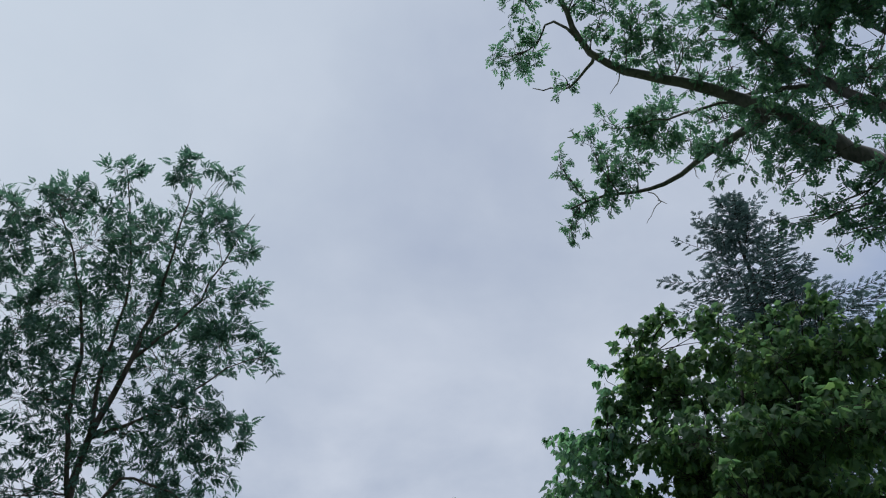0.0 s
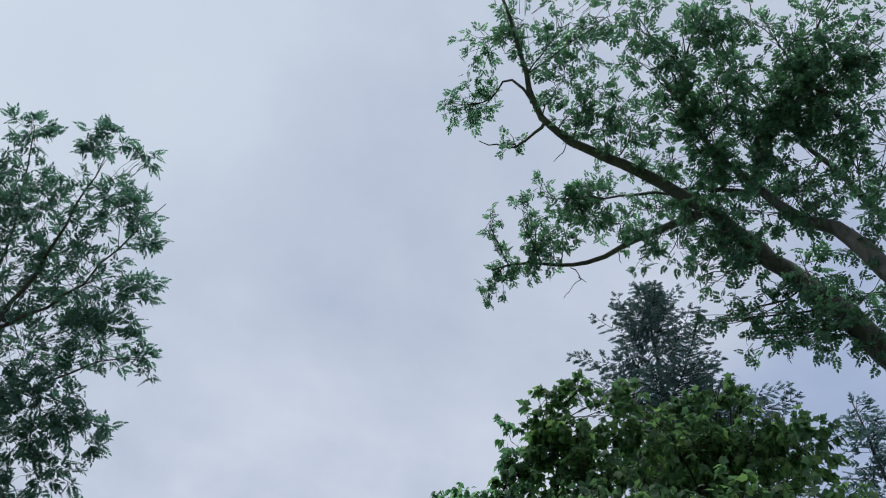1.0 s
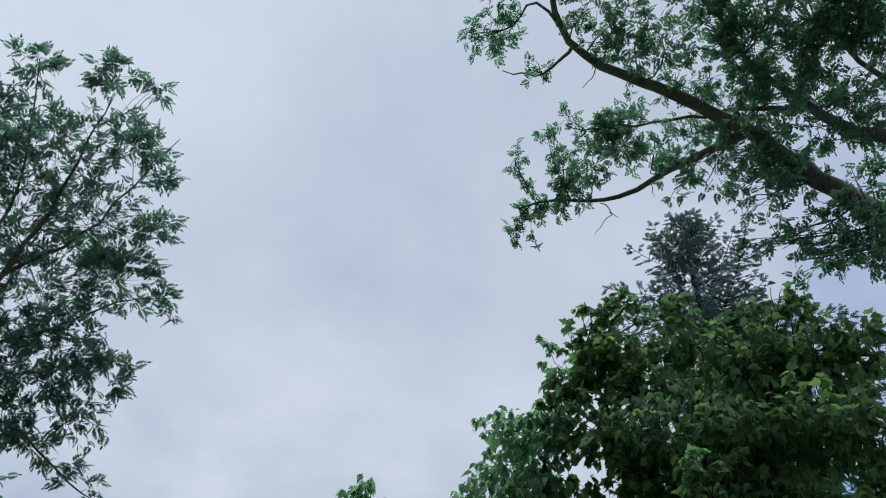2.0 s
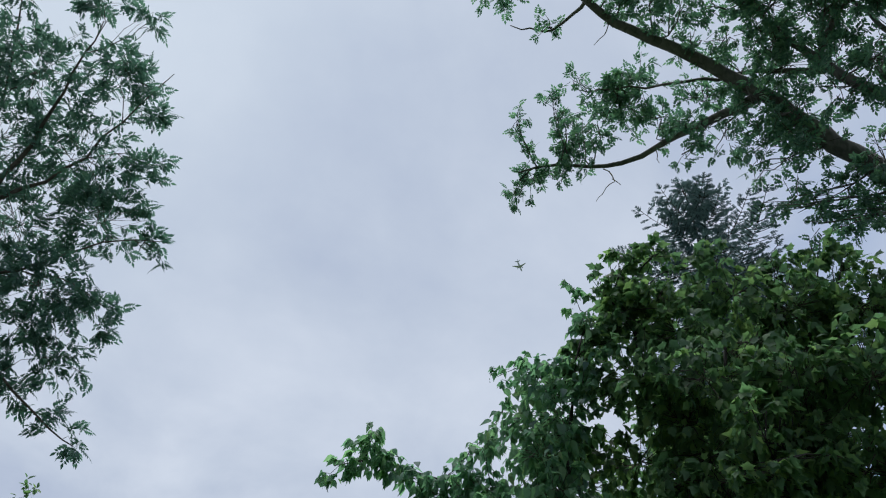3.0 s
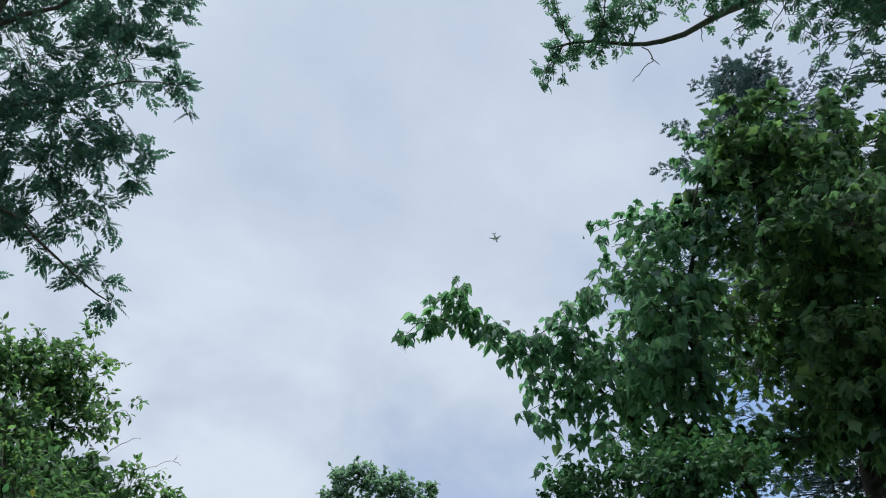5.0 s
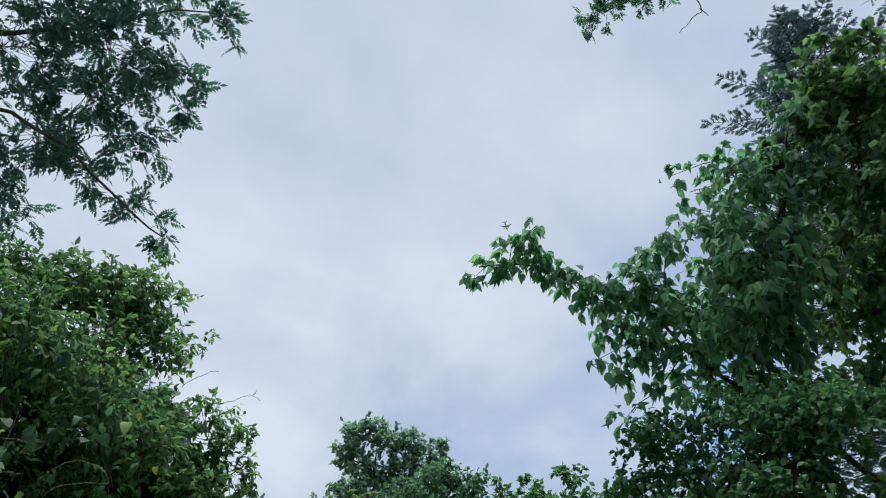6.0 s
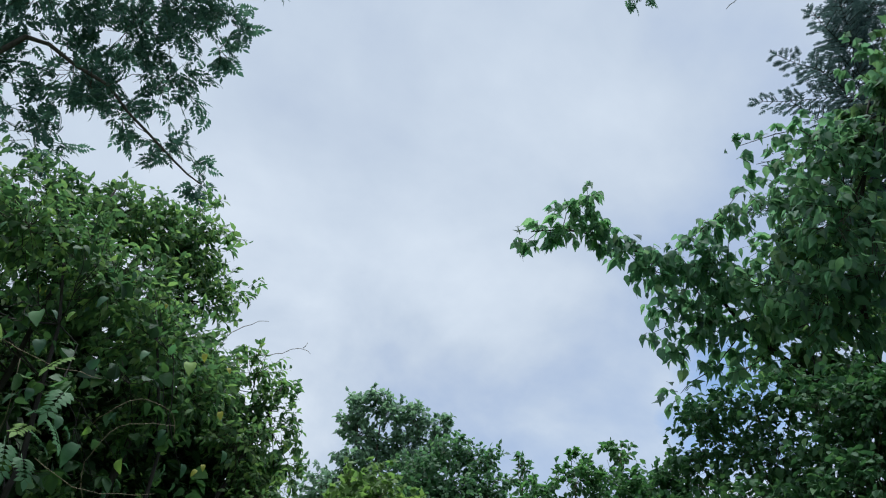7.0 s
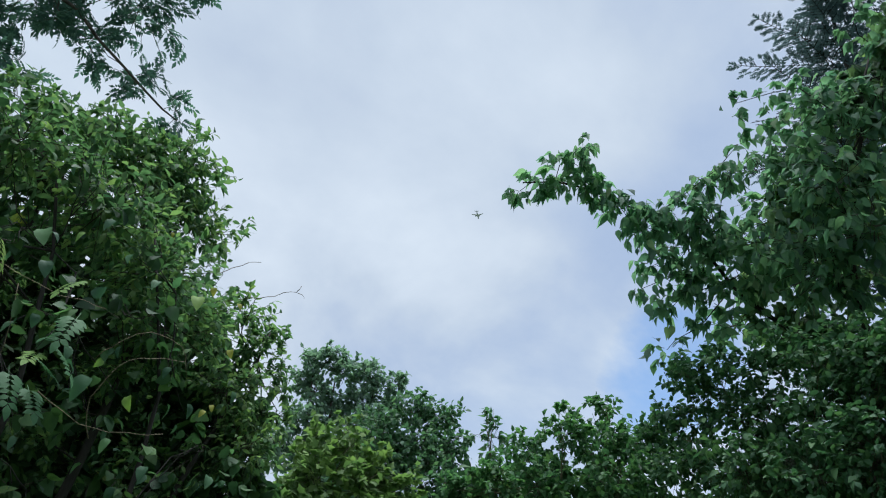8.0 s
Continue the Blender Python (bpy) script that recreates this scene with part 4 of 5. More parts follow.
def make_brambles():
    left = [(-5.6, 9.6, 3.3, 0.9), (-4.8, 10.3, 3.5, 0.8), (-3.9, 10.6, 3.6, 0.7), (-3.1, 10.7, 3.4, 0.6), (-2.4, 10.8, 2.9, 0.6), (-5.4, 9.9, 2.1, 0.9), (-4.4, 10.4, 2.3, 0.9), (-3.5, 10.7, 2.2, 0.8), (-2.7, 10.8, 2.0, 0.7), (-2.0, 10.9, 2.2, 0.6), (-5.2, 10.0, 0.9, 0.9), (-4.1, 10.4, 1.0, 0.9), (-3.0, 10.7, 0.9, 0.8), (-2.2, 10.9, 1.1, 0.7), (-5.8, 8.6, 2.6, 0.9), (-5.8, 8.5, 1.1, 0.9), (-5.6, 7.4, 2.0, 0.9), (-1.8, 10.9, 3.0, 0.4)]
    upper = [(-2.6, 10.9, 3.4, 0.5), (-2.2, 10.9, 3.1, 0.45), (-1.95, 10.75, 3.4, 0.35), (-2.3, 10.6, 3.7, 0.35), (-1.7, 10.85, 2.5, 0.45), (-3.5, 10.4, 3.95, 0.4), (-3.0, 10.35, 4.05, 0.38), (-2.6, 10.4, 3.85, 0.35)]
    hollow = [(-3.14, 10.58, 2.87, 0.5), (-2.83, 10.59, 2.92, 0.45), (-2.93, 10.44, 2.65, 0.5), (-2.56, 10.60, 2.91, 0.4), (-3.37, 10.61, 3.37, 0.5), (-2.99, 10.63, 3.45, 0.4), (-2.62, 10.65, 3.41, 0.35), (-2.25, 10.64, 3.07, 0.35), (-3.35, 10.39, 2.67, 0.6), (-3.46, 10.48, 3.07, 0.6)]
    limbs = [([(-3.8, 10.6, -0.05), (-3.8, 10.6, 1.5), (-3.7, 10.6, 3.4)], 0.05, 0.01), ([(-3.7, 10.6, 0.1), (-4.6, 10.3, 1.5), (-5.2, 9.9, 3.0)], 0.04, 0.008), ([(-3.7, 10.6, 0.1), (-2.9, 10.7, 1.4), (-2.3, 10.8, 2.8)], 0.04, 0.008)]
    tree("bramble", "dark dense bramble filling the hollow behind a vine", "shrub", (-3.8, 10.6, 0), limbs, left + upper + hollow, BLADE, VINE_LEAF, DARK_BARK, 35,
         twigs=330, leaves=8, size=0.13, droop=0.3, branch=0.008, group="brambles")
    right = [(0.5, 11.6, 2.9, 0.55), (1.2, 11.3, 3.1, 0.6), (1.9, 11.0, 3.4, 0.55), (0.6, 11.5, 3.55, 0.4), (1.15, 11.3, 3.7, 0.42), (1.75, 11.0, 3.9, 0.4), (0.2, 11.8, 3.2, 0.4), (2.6, 10.4, 3.6, 0.6), (2.9, 9.6, 3.5, 0.7), (2.9, 8.8, 3.4, 0.7), (2.8, 8.0, 3.2, 0.7), (0.7, 11.5, 1.8, 0.8), (1.8, 11.2, 2.1, 0.8), (2.8, 10.2, 2.3, 0.9), (2.9, 9.0, 2.2, 0.9), (2.7, 8.0, 1.8, 0.8), (1.2, 11.4, 0.9, 0.8), (2.6, 10.4, 0.9, 0.9), (2.8, 8.9, 0.9, 0.9)]
    limbs = [([(2.4, 10.4, -0.05), (2.4, 10.4, 1.5), (2.5, 10.3, 3.3)], 0.05, 0.01), ([(2.4, 10.4, 0.1), (2.7, 9.5, 1.6), (2.8, 8.8, 3.0)], 0.04, 0.008), ([(2.4, 10.4, 0.1), (1.6, 11.0, 1.5), (1.2, 11.2, 2.9)], 0.04, 0.008)]
    tree("bramble", "dark dense bramble behind a hedge and a vine bank", "shrub", (2.4, 10.4, 0), limbs, right, BLADE, VINE_LEAF, DARK_BARK, 36,
         twigs=330, leaves=8, size=0.12, droop=0.3, branch=0.008, group="brambles")


def make_vines():
    lobes = [(-3.36, 8.54, 3.51, 0.22), (-3.06, 8.53, 3.42, 0.24), (-3.18, 8.37, 3.05, 0.2), (-2.8, 8.78, 3.44, 0.23), (-2.95, 8.4, 2.82, 0.21), (-2.72, 8.66, 3.02, 0.24), (-3.0, 8.6, 2.51, 0.16), (-2.75, 8.75, 2.61, 0.17), (-2.47, 8.93, 2.88, 0.22), (-2.9, 8.75, 2.29, 0.16), (-2.55, 8.9, 2.41, 0.18), (-2.2, 9.28, 2.72, 0.24)]
    more = [(-4.5, 8.0, 3.4, 0.5), (-4.6, 7.6, 2.8, 0.7), (-4.6, 7.8, 1.5, 0.7), (-3.85, 8.5, 3.45, 0.3), (-3.2, 8.8, 1.4, 0.4), (-2.5, 9.2, 1.2, 0.4)]
    limbs = [([(-3.0, 8.9, -0.05), (-3.05, 8.85, 1.5), (-3.0, 8.7, 2.6), (-3.2, 8.6, 3.5)], 0.03, 0.006),
             ([(-2.9, 8.95, 0.1), (-2.6, 9.0, 1.6), (-2.5, 8.95, 2.8), (-2.75, 8.8, 3.5)], 0.025, 0.005)]
    root, _ = tree("vine_thicket", "dense thicket of broad-leaved climbing vine over dead stems", "vine", (-3.0, 8.9, 0), limbs, lobes + more, HEART, VINE_LEAF, DARK_BARK, 32,
                   twigs=110, leaves=5, size=0.066, droop=0.6, branch=0.006)
    leaf_pieces(root, lobes, [fine_leaf(0.75, 0.6, 0.16), fine_leaf(0.65, 0.5, 0.2, 0.45), fine_leaf(0.5, 0.2)], VINE_PIECE, 80, 0.052, 6, droop=0.6)
    off = np.array((-3.0, 8.9, 0))
    rng = np.random.default_rng(8)
    for pts in ([(-2.7, 8.5, 2.44), (-2.74, 8.42, 2.56), (-2.66, 8.36, 2.71), (-2.46, 8.42, 2.79)], [(-2.78, 8.5, 2.74), (-2.74, 8.43, 2.78), (-2.62, 8.4, 2.86), (-2.5, 8.41, 2.84), (-2.44, 8.45, 2.74)],
                [(-3.1, 8.28, 2.85), (-3.07, 8.3, 2.7), (-3.05, 8.35, 2.5)], [(-3.2, 8.25, 2.9), (-3.0, 8.28, 2.86), (-2.8, 8.35, 2.88)], [(-2.9, 8.3, 2.5), (-2.7, 8.4, 2.45), (-2.45, 8.6, 2.55)]):
        part("bare_stem", mesh_from("bare_stem", *tube(curve_points(pts, 0.04, 0.003, rng) - off, 0.0017, 0.0009, 5), DRY, True), root, "dry bare vine stem")
    feather = compound_leaf(6, 0.24, 0.13, 72, 0.3, near=True)
    teal, bright = mesh_from("frond", *feather, TEAL_FROND, True), mesh_from("frond", *feather, FROND_LEAF, True)
    for i, (x, y, z, me) in enumerate([(-2.94, 8.11, 2.54, teal), (-2.92, 8.14, 2.46, teal), (-2.85, 8.04, 2.7, teal), (-2.85, 8.07, 2.63, teal), (-2.89, 8.09, 2.59, teal), (-2.99, 8.12, 2.5, teal),
                                       (-2.91, 8.03, 2.53, bright), (-2.87, 8.0, 2.8, bright), (-3.17, 7.95, 2.86, bright)]):
        ob = part("frond", me, root, "yellow-green feathered frond" if me is bright else "blue-green feathered frond")
        ob.matrix_basis = pose(x + 3.0, y - 8.9, z, -18 - 14 * (i % 3), 12 * (i % 2) - 6, -120 - 32 * (i % 4)) @ Matrix.Scale(0.165 + 0.02 * (i % 3), 4)
    # the largest single leaves of the vine, green and yellowed
    broad = [(-3.05, 7.98, 2.88, 0.115), (-2.98, 8.09, 2.65, 0.067), (-2.76, 8.16, 2.49, 0.13), (-2.66, 8.26, 2.98, 0.074), (-2.63, 8.2, 2.34, 0.075), (-2.48, 8.49, 2.35, 0.088), (-2.21, 8.8, 2.45, 0.088), (-3.24, 7.8, 3.12, 0.063), (-2.88, 8.17, 3.12, 0.083),
             (-2.86, 8.12, 2.58, 0.084), (-2.78, 8.23, 3.04, 0.078), (-2.5, 8.7, 2.83, 0.077), (-2.38, 8.75, 2.71, 0.088), (-2.22, 8.7, 2.8, 0.077), (-3.01, 8.02, 2.8, 0.092)]
    pale = [(-2.49, 8.58, 3.11, 0.119), (-2.62, 8.43, 2.57, 0.088), (-2.74, 8.13, 2.58, 0.054), (-2.93, 7.97, 2.93, 0.063)]
    yellow = [(-2.44, 8.52, 3.17, 0.057), (-2.32, 8.53, 3.14, 0.046), (-2.29, 8.61, 2.95, 0.062), (-2.31, 8.71, 2.7, 0.052), (-2.29, 8.7, 2.73, 0.046), (-2.68, 8.44, 3.33, 0.036)]
    blade = fine_leaf(0.72, 0.6, 0.16, 0.35)
    for places, mat, label in ((broad, VINE_PIECE, ""), (pale, FROND_LEAF, "pale yellow-green leaf"), (yellow, YELLOW_LEAF, "yellowed leaf")):
        me = mesh_from("leaf", *blade, mat, True)
        for x, y, z, size in places:
            ob = part("leaf", me, root, label)
            ob.matrix_basis = pose(x + 3.0, y - 8.9, z + 0.4 * size, -66 + rng.uniform(-18, 18), rng.uniform(-25, 25), rng.uniform(125, 235)) @ Matrix.Scale(size * 0.68, 4)


def make_hedge():
    lobes = [(0.5, 10.72, 3.76, 0.22), (0.43, 11.06, 3.59, 0.23), (0.74, 10.5, 3.91, 0.25), (0.66, 10.46, 4.1, 0.07), (1.18, 10.52, 4.29, 0.15), (1.13, 10.48, 3.9, 0.3), (1.46, 10.43, 4.02, 0.26), (0.56, 10.55, 3.46, 0.29), (1.02, 10.21, 3.48, 0.33), (0.2, 11.44, 3.53, 0.21),
             (0.8, 10.8, 2.9, 0.6), (1.5, 10.5, 3.2, 0.5), (0.3, 11.3, 2.8, 0.5), (0.9, 10.7, 1.9, 0.7), (1.6, 10.4, 2.0, 0.7), (0.3, 11.2, 1.5, 0.6), (1.1, 10.6, 0.9, 0.7)]
    limbs = [([(0.9, 10.8, -0.05), (0.9, 10.8, 1.5), (0.8, 10.7, 2.8), (0.75, 10.55, 3.9)], 0.04, 0.006),
             ([(1.0, 10.8, 0.1), (1.2, 10.7, 1.6), (1.25, 10.55, 3.0), (1.18, 10.52, 4.2)], 0.035, 0.006)]
    tree("hedge_shrub", "dense green hedge shrub with rounded leaves and upright shoots", "shrub", (0.9, 10.8, 0), limbs, lobes, BLADE, HEDGE_LEAF, STEM, 33,
         twigs=860, leaves=9, size=0.058, droop=0.3, branch=0.007)


def make_bank_vines():
    lobes = [(1.62, 10.25, 4.11, 0.29), (1.69, 9.83, 4.2, 0.36), (1.72, 9.31, 3.95, 0.38), (1.71, 8.74, 3.77, 0.4), (1.36, 9.88, 3.57, 0.33), (1.43, 9.28, 3.44, 0.36), (1.5, 8.76, 3.34, 0.38), (1.61, 8.38, 3.41, 0.42), (1.71, 8.35, 3.8, 0.34), (1.71, 10.15, 4.63, 0.19)]
    more = [(2.1, 9.6, 3.6, 0.6), (2.1, 8.8, 3.3, 0.6), (2.1, 8.1, 3.1, 0.6), (1.9, 9.9, 2.7, 0.7), (1.9, 9.0, 2.4, 0.7), (2.0, 8.2, 2.3, 0.7), (1.9, 9.6, 1.3, 0.8), (2.0, 8.6, 1.2, 0.8)]
    climbing = [(1.33, 9.66, 4.31, 0.2), (1.41, 9.39, 4.35, 0.22), (1.52, 9.17, 4.26, 0.24), (1.58, 8.90, 4.29, 0.26), (1.60, 8.66, 4.11, 0.26), (1.63, 8.41, 4.12, 0.28), (1.67, 8.28, 3.96, 0.28), (1.67, 8.04, 3.99, 0.3), (1.72, 7.85, 3.85, 0.3)]
    limbs = [([(2.0, 9.2, -0.05), (2.0, 9.2, 1.5), (1.9, 9.3, 3.0), (1.75, 9.5, 4.1)], 0.04, 0.006),
             ([(2.05, 9.1, 0.1), (2.0, 8.8, 1.6), (1.8, 8.6, 3.0), (1.7, 8.5, 3.8)], 0.035, 0.006)]
    root, _ = tree("bank_vine_thicket", "dense bank of broad heart-leaved vine below a maple", "vine", (2.0, 9.2, 0), limbs, lobes + more + climbing, BLADE, BANK_LEAF, STEM, 34,
                   twigs=680, leaves=9, size=0.06, droop=0.5, branch=0.006)
    leaf_pieces(root, lobes, [fine_leaf(0.8, 0.8, 0.16), fine_leaf(0.7, 0.6, 0.2, 0.45), OVATE], BANK_PIECE, 230, 0.075, 7, droop=0.6)


make_shrub()
make_brambles()
make_vines()
make_hedge()
make_bank_vines()


# ---------------------------------------------------------------- trees further along the track
def make_far():
    lime = [(0.15, 16.12, 5.21, 0.44), (0.71, 16.24, 5.38, 0.5), (1.02, 15.92, 5.02, 0.4), (0.21, 15.95, 4.67, 0.52), (0.85, 15.78, 4.61, 0.52), (-0.1, 15.89, 4.43, 0.42), (1.4, 15.86, 4.75, 0.44), (0.5, 16.2, 3.6, 0.8), (1.3, 16.2, 3.6, 0.7), (-0.5, 16.2, 3.4, 0.8), (0.4, 16.2, 2.3, 0.9), (1.3, 16.3, 2.2, 0.8)]
    tree("maple_sapling", "young yellow-green maple with star-shaped leaves", "tree", (0.5, 16.4, 0),
         [([(0.5, 16.4, -0.05), (0.5, 16.3, 2.5), (0.55, 16.2, 5.0)], 0.08, 0.01)], lime, LOBED, LIME_LEAF, STEM, 41, twigs=190, leaves=7, size=0.14, droop=0.4, branch=0.012)
    mid = [(2.66, 20.62, 7.45, 0.65), (3.23, 20.19, 8, 0.5), (3.86, 19.99, 7.84, 0.52), (3.95, 19.7, 7, 0.51), (3.38, 19.94, 7.05, 0.7), (2.88, 20.24, 6.76, 0.7), (4.21, 19.45, 7.32, 0.23), (3.56, 19.56, 6.27, 0.74), (3.96, 18.9, 6.06, 0.46), (2.4, 20.4, 6.0, 0.9), (3.4, 20.2, 5.2, 1.0), (4.3, 19.8, 5.2, 0.9), (3.0, 20.3, 3.9, 1.0), (4.2, 20.0, 3.8, 1.0)]
    tree("cherry_tree", "rounded dark green tree with dense leaves behind a sapling", "tree", (3.4, 20.4, 0),
         [([(3.4, 20.4, -0.05), (3.4, 20.3, 3.5), (3.3, 20.2, 7.4)], 0.13, 0.015)], mid, BLADE, CHERRY_LEAF, BARK, 42, twigs=270, leaves=8, size=0.125, droop=0.4, branch=0.014)
    oak = [(4.32, 34.83, 15.19, 0.81), (4.9, 34.47, 15.64, 0.51), (5.61, 34.6, 14.95, 0.91), (4.68, 35.22, 14.1, 0.96), (6.68, 34.25, 15, 0.86), (7.8, 33.95, 14.81, 0.66), (6.64, 34.73, 13.95, 0.96), (5.64, 35.28, 13.33, 1.02), (3.86, 35.28, 14.41, 0.56), (7.84, 34.35, 13.89, 0.71), (4.35, 34.8, 12.58, 0.98), (6.89, 34.09, 12.54, 1.11), (5.2, 35.0, 11.4, 1.3), (7.2, 35.0, 11.2, 1.3), (3.6, 35.0, 11.2, 1.2), (5.5, 35.0, 9.8, 1.5), (7.5, 35.0, 9.5, 1.3)]
    tree("oak_tree", "tall rounded oak, haze greyed into its leaf colour, rising behind nearer trees", "tree", (5.6, 35.2, 0),
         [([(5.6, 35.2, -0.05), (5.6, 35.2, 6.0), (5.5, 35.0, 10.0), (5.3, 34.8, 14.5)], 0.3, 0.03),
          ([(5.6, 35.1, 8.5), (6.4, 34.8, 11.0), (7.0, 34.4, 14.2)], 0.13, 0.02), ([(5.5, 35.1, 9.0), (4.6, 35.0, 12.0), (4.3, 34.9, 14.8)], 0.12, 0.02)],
         oak, BLADE, HAZED_OAK_LEAF, BARK, 43, twigs=75, leaves=9, size=0.24, droop=0.3, branch=0.03)
    sap = [(2.39, 14.95, 5.97, 0.14), (2.55, 14.96, 5.75, 0.19), (2.35, 15.11, 5.65, 0.16), (2.74, 14.92, 5.6, 0.18), (2.43, 14.95, 5.36, 0.23), (2.5, 15.0, 4.8, 0.45), (2.6, 15.0, 4.0, 0.6), (2.5, 15.0, 3.0, 0.7)]
    tree("poplar_sapling", "thin young tree with small round leaves", "tree", (2.5, 15.1, 0),
         [([(2.5, 15.1, -0.05), (2.5, 15.0, 3.0), (2.42, 14.95, 5.9)], 0.05, 0.006)], sap, OVATE, CHERRY_LEAF, STEM, 44, twigs=170, leaves=5, size=0.12, droop=0.3, branch=0.008)


make_far()


def make_light_blocking_woods():
    """An unseen ring of leaves added to block low sky light: near behind and beside the track, far off ahead."""
    rng = np.random.default_rng(51)
    n = 36000
    ang = rng.uniform(0, 2 * np.pi, n)
    ahead = np.clip(np.sin(ang) * 1.6 - 0.1, 0, 1)
    far = 15 + 34 * ahead + rng.normal(0, 1.3, n) + 1.5 * np.sin(7 * ang) + np.sin(17 * ang + 1)
    top = 5.6 + 1.2 * np.sin(5 * ang + 2) + 0.9 * np.sin(13 * ang) + 0.6 * np.sin(31 * ang)
    at = np.stack([-1 + far * np.cos(ang), 3 + far * np.sin(ang), top * rng.uniform(0.02, 1, n) ** 0.8 + rng.normal(0, 0.25, n)], 1)
    at[:, 2] = np.maximum(at[:, 2], 0.1)
    out = rng.normal(0, 1, (n, 3)) - (0, 0, 0.3)
    face = rng.normal(0, 0.6, (n, 3)) + (0, 0, 0.7)
    size = rng.uniform(0.4, 0.75, n) * (1 + 0.5 * ahead)
    kite = (np.array([(0, 0, 0), (-0.34, 0.45, 0.05), (0.34, 0.45, 0.05), (0, 1, -0.15)], float), np.array([(0, 2, 1), (1, 2, 3)]))
    leaf = mesh_from("unseen_light_blocking_woods", *scatter(kite, at, out, face, size), BANK_LEAF, True)
    tagged(new("unseen_light_blocking_woods", leaf), "unseen ring of green leaves added to block low sky light", "woods", kind="stuff")


make_light_blocking_woods()


# ---------------------------------------------------------------- things in the air
def make_airplane():
    skin = plain_material("grey_aircraft_skin", (0.42, 0.44, 0.5), 0.45, 0.1, 0.06, 0.3)
    root = thing("airplane", "small distant grey twin-engine airliner in flight", "airplane")
    n = 14
    line = np.array([(0, y, 0.4 * max(0, (-y - 8) / 10)) for y in np.linspace(-18, 18, n)])
    v, t = tube(line, 1.9, 1.9, 12)
    prof = np.array([0.25, 0.8, 1.3, 1.7, 1.9, 1.95, 1.95, 1.95, 1.95, 1.95, 1.9, 1.7, 1.2, 0.3]) / 1.9
    for i in range(n):
        ring = v[i * 12:(i + 1) * 12]
        v[i * 12:(i + 1) * 12] = line[i] + (ring - line[i]) * prof[i]
    part("fuselage", mesh_from("fuselage", v, t, skin, True), root)

    def blade(name, corners, thick):
        c = np.array(corners, float)
        up = c + np.array([0, 0, thick / 2])
        lo = c - np.array([0, 0, thick / 2])
        t = [(0, 1, 2), (0, 2, 3), (4, 6, 5), (4, 7, 6)] + [q for i in range(4) for q in ((i, i + 4, (i + 1) % 4 + 4), (i, (i + 1) % 4 + 4, (i + 1) % 4))]
        return part(name, mesh_from(name, np.vstack([up, lo]), t, skin), root)

    for s in (-1, 1):
        wing = blade("wing", [(s * 1.2, 4.5, -0.8), (s * 16, -4.5, 0.6), (s * 16, -6.2, 0.6), (s * 1.2, -3, -0.8)], 0.5)
        blade("tailplane", [(s * 0.3, -13, 1.2), (s * 6, -16.4, 1.6), (s * 6, -17.8, 1.6), (s * 0.3, -16.6, 1.2)], 0.3)
        e = np.array([(s * 5.6, y, -1.9) for y in np.linspace(0.2, 4.6, 6)])
        v, t = tube(e, 0.8, 1.05, 10)
        part("engine", mesh_from("engine", v, t, skin, True), wing)
    fin = np.array([(0.2, -12, 1.2), (0.2, -16, 6.8), (0.2, -18, 6.8), (0.2, -17, 1.2)])
    vv = np.vstack([fin, fin * (-1, 1, 1)])
    t = [(0, 1, 2), (0, 2, 3), (4, 6, 5), (4, 7, 6)] + [q for i in range(4) for q in ((i, i + 4, (i + 1) % 4 + 4), (i, (i + 1) % 4 + 4, (i + 1) % 4))]
    part("tail_fin", mesh_from("tail_fin", vv, t, skin), root)
    return root


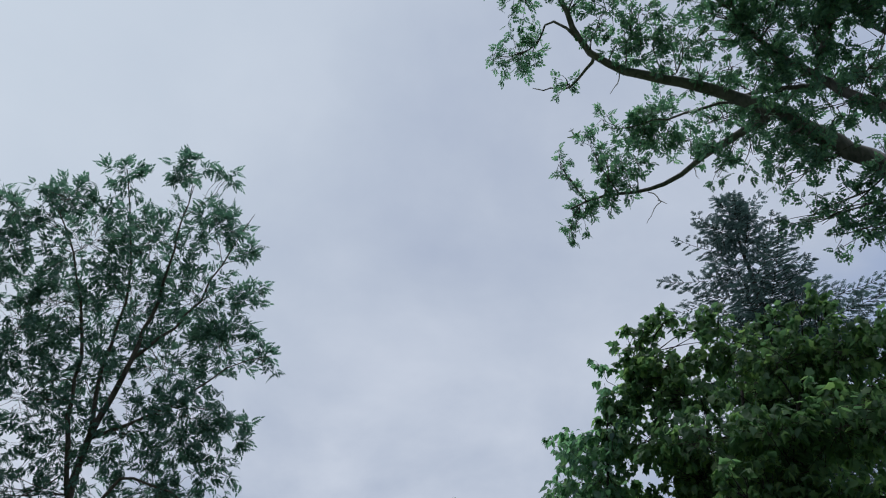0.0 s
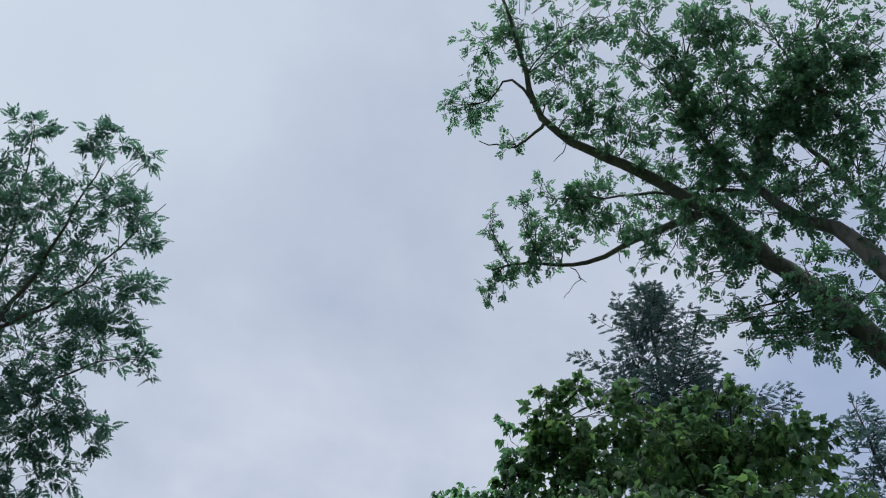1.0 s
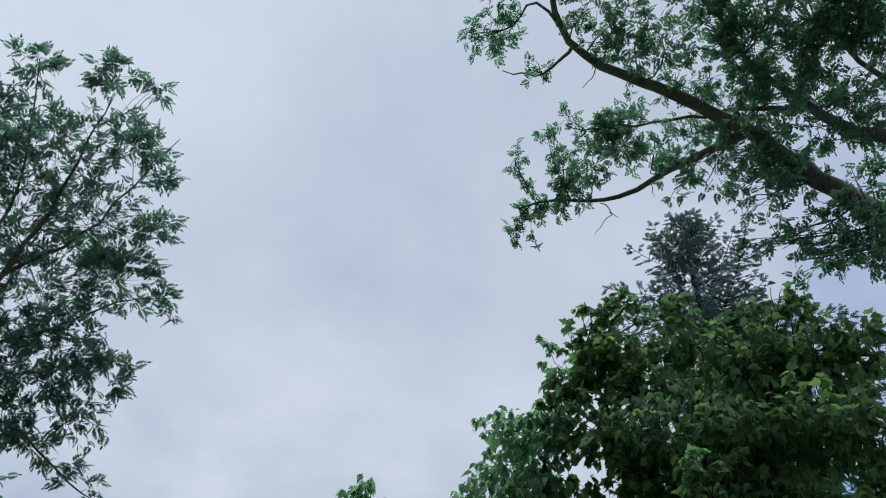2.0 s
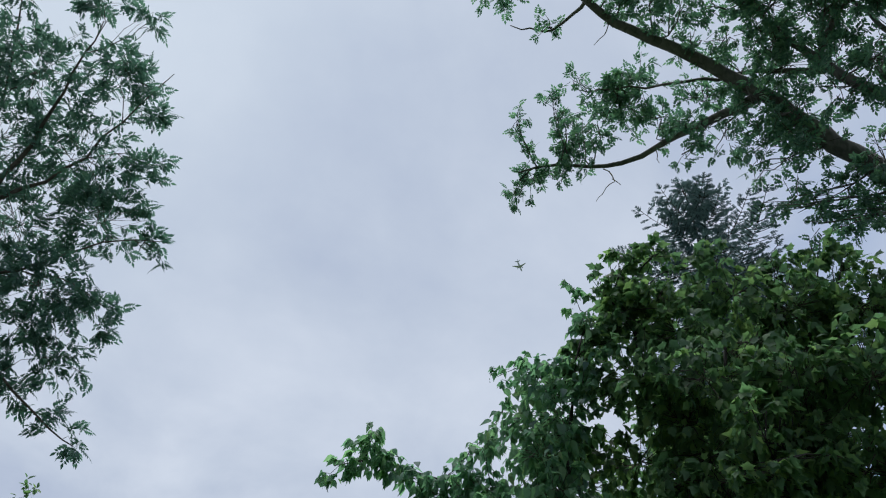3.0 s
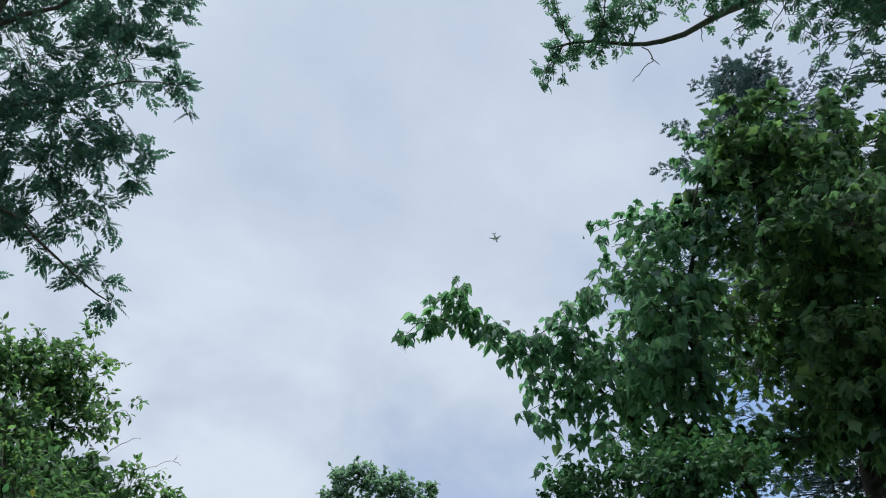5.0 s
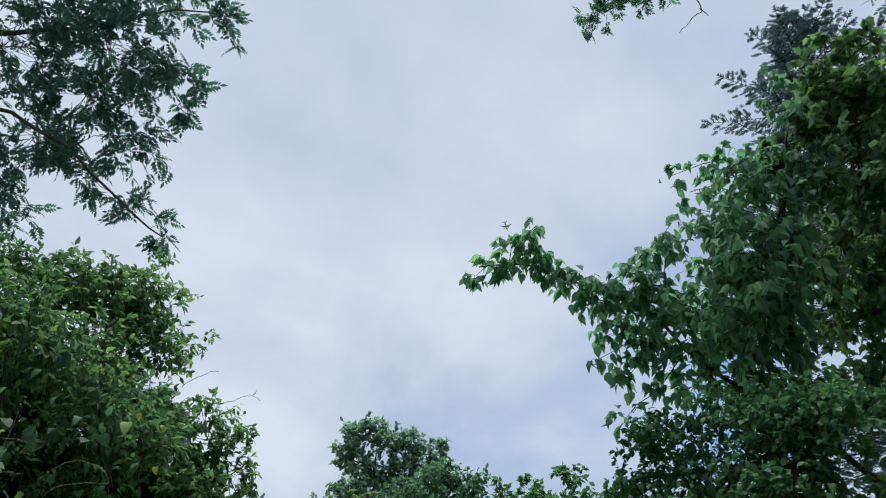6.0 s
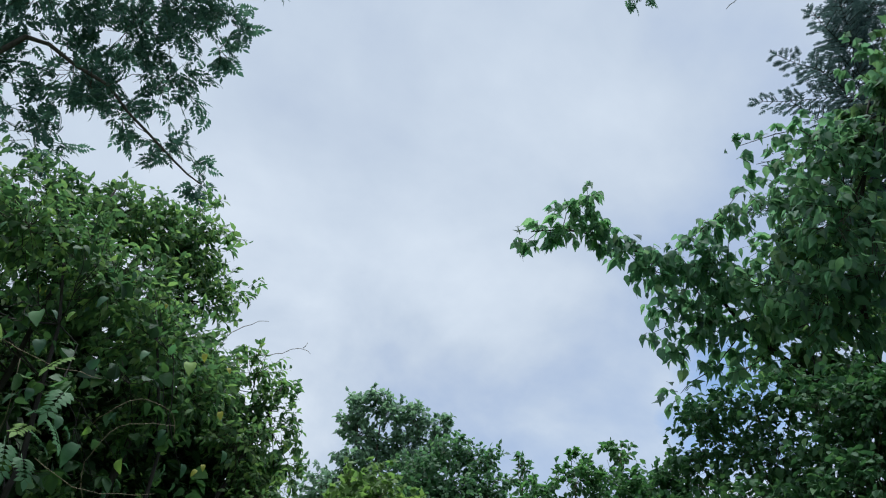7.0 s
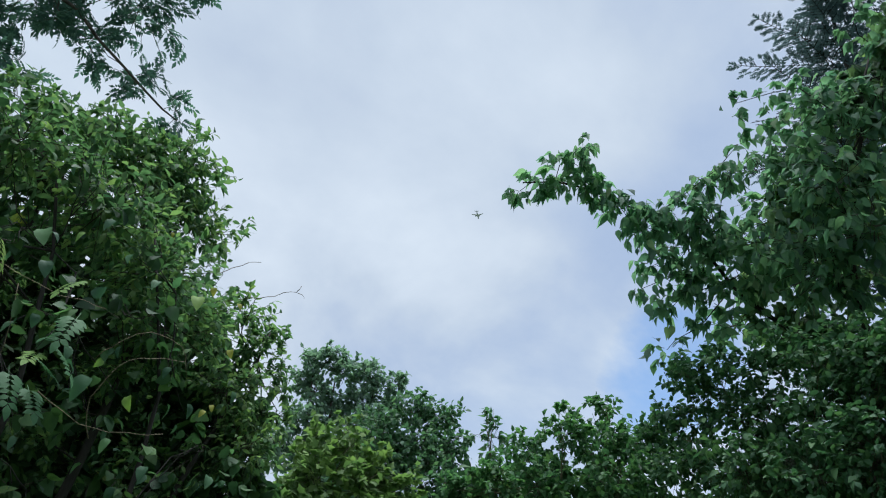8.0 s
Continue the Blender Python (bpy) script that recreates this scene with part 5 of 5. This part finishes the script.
def make_bird():
    plume = plain_material("dark_plumage", (0.03, 0.03, 0.035), 0.7, 0, 0.3, 30)
    root = thing("bird", "small dark bird in quick flight", "bird")
    line = np.array([(0, y, 0) for y in np.linspace(-0.1, 0.1, 9)])
    v, t = tube(line, 0.022, 0.022, 8)
    for i, k in enumerate((0.35, 0.6, 0.85, 1.05, 1.1, 0.95, 0.7, 0.6, 0.1)):
        v[i * 8:(i + 1) * 8] = line[i] + (v[i * 8:(i + 1) * 8] - line[i]) * k
    part("body", mesh_from("body", v, t, plume, True), root)
    tail = np.array([(-0.012, -0.09, 0.004), (0.012, -0.09, 0.004), (0.03, -0.17, 0.002), (0, -0.15, 0.006), (-0.03, -0.17, 0.002), (0, -0.1, -0.004)])
    part("tail", mesh_from("tail", tail, [(0, 1, 3), (1, 2, 3), (0, 3, 4), (5, 3, 1), (5, 0, 3)], plume), root)
    wings = []
    for s in (-1, 1):
        w = np.array([(0, 0.05, 0.006), (s * 0.09, 0.06, 0.008), (s * 0.19, -0.03, 0.0), (s * 0.09, -0.02, 0.004), (0, -0.04, 0.004), (s * 0.05, 0.02, -0.006)])
        wings.append(part("wing", mesh_from("wing", w, [(0, 1, 3), (0, 3, 4), (1, 2, 3), (5, 1, 0), (5, 3, 1), (5, 4, 3), (5, 0, 4)], plume), root))
    return root, wings


airplane = make_airplane()
bird, bird_wings = make_bird()


def motions():
    # the airliner flies level and straight away from the track
    heading = math.degrees(math.atan2(-463, 588))
    walk(airplane, [(t, pose(247 + 463 * t / 8, 896 + 588 * t / 8, 1250, 0, 0, heading)) for t in (0, 2, 4, 6, 8)])
    # the bird crosses the gap between the trees and goes on behind the walnut
    for_bird = [(t, Vector((1.16, 14.42, 11.21)) + Vector((21.7, -3.7, -6.9)) * (t - 5.8)) for t in (5.3, 5.5, 5.8, 5.9, 6.2)]
    walk(bird, [(0, pose(-60, 32, 24, 0, 0, -100)), (4.6, pose(-22, 22, 20, -10, 0, -100)), *((t, pose(*p, -17, 12, -100)) for t, p in for_bird),
                (6.7, pose(19, 11.5, 9, 0, 0, -85)), (8, pose(45, 14, 14, 8, 0, -85))])
    for s, w in zip((-1, 1), bird_wings):
        walk(w, [(i * 0.1, pose(0, 0, 0, 0, s * (35 if i % 2 else -25), 0)) for i in range(81)])


motions()
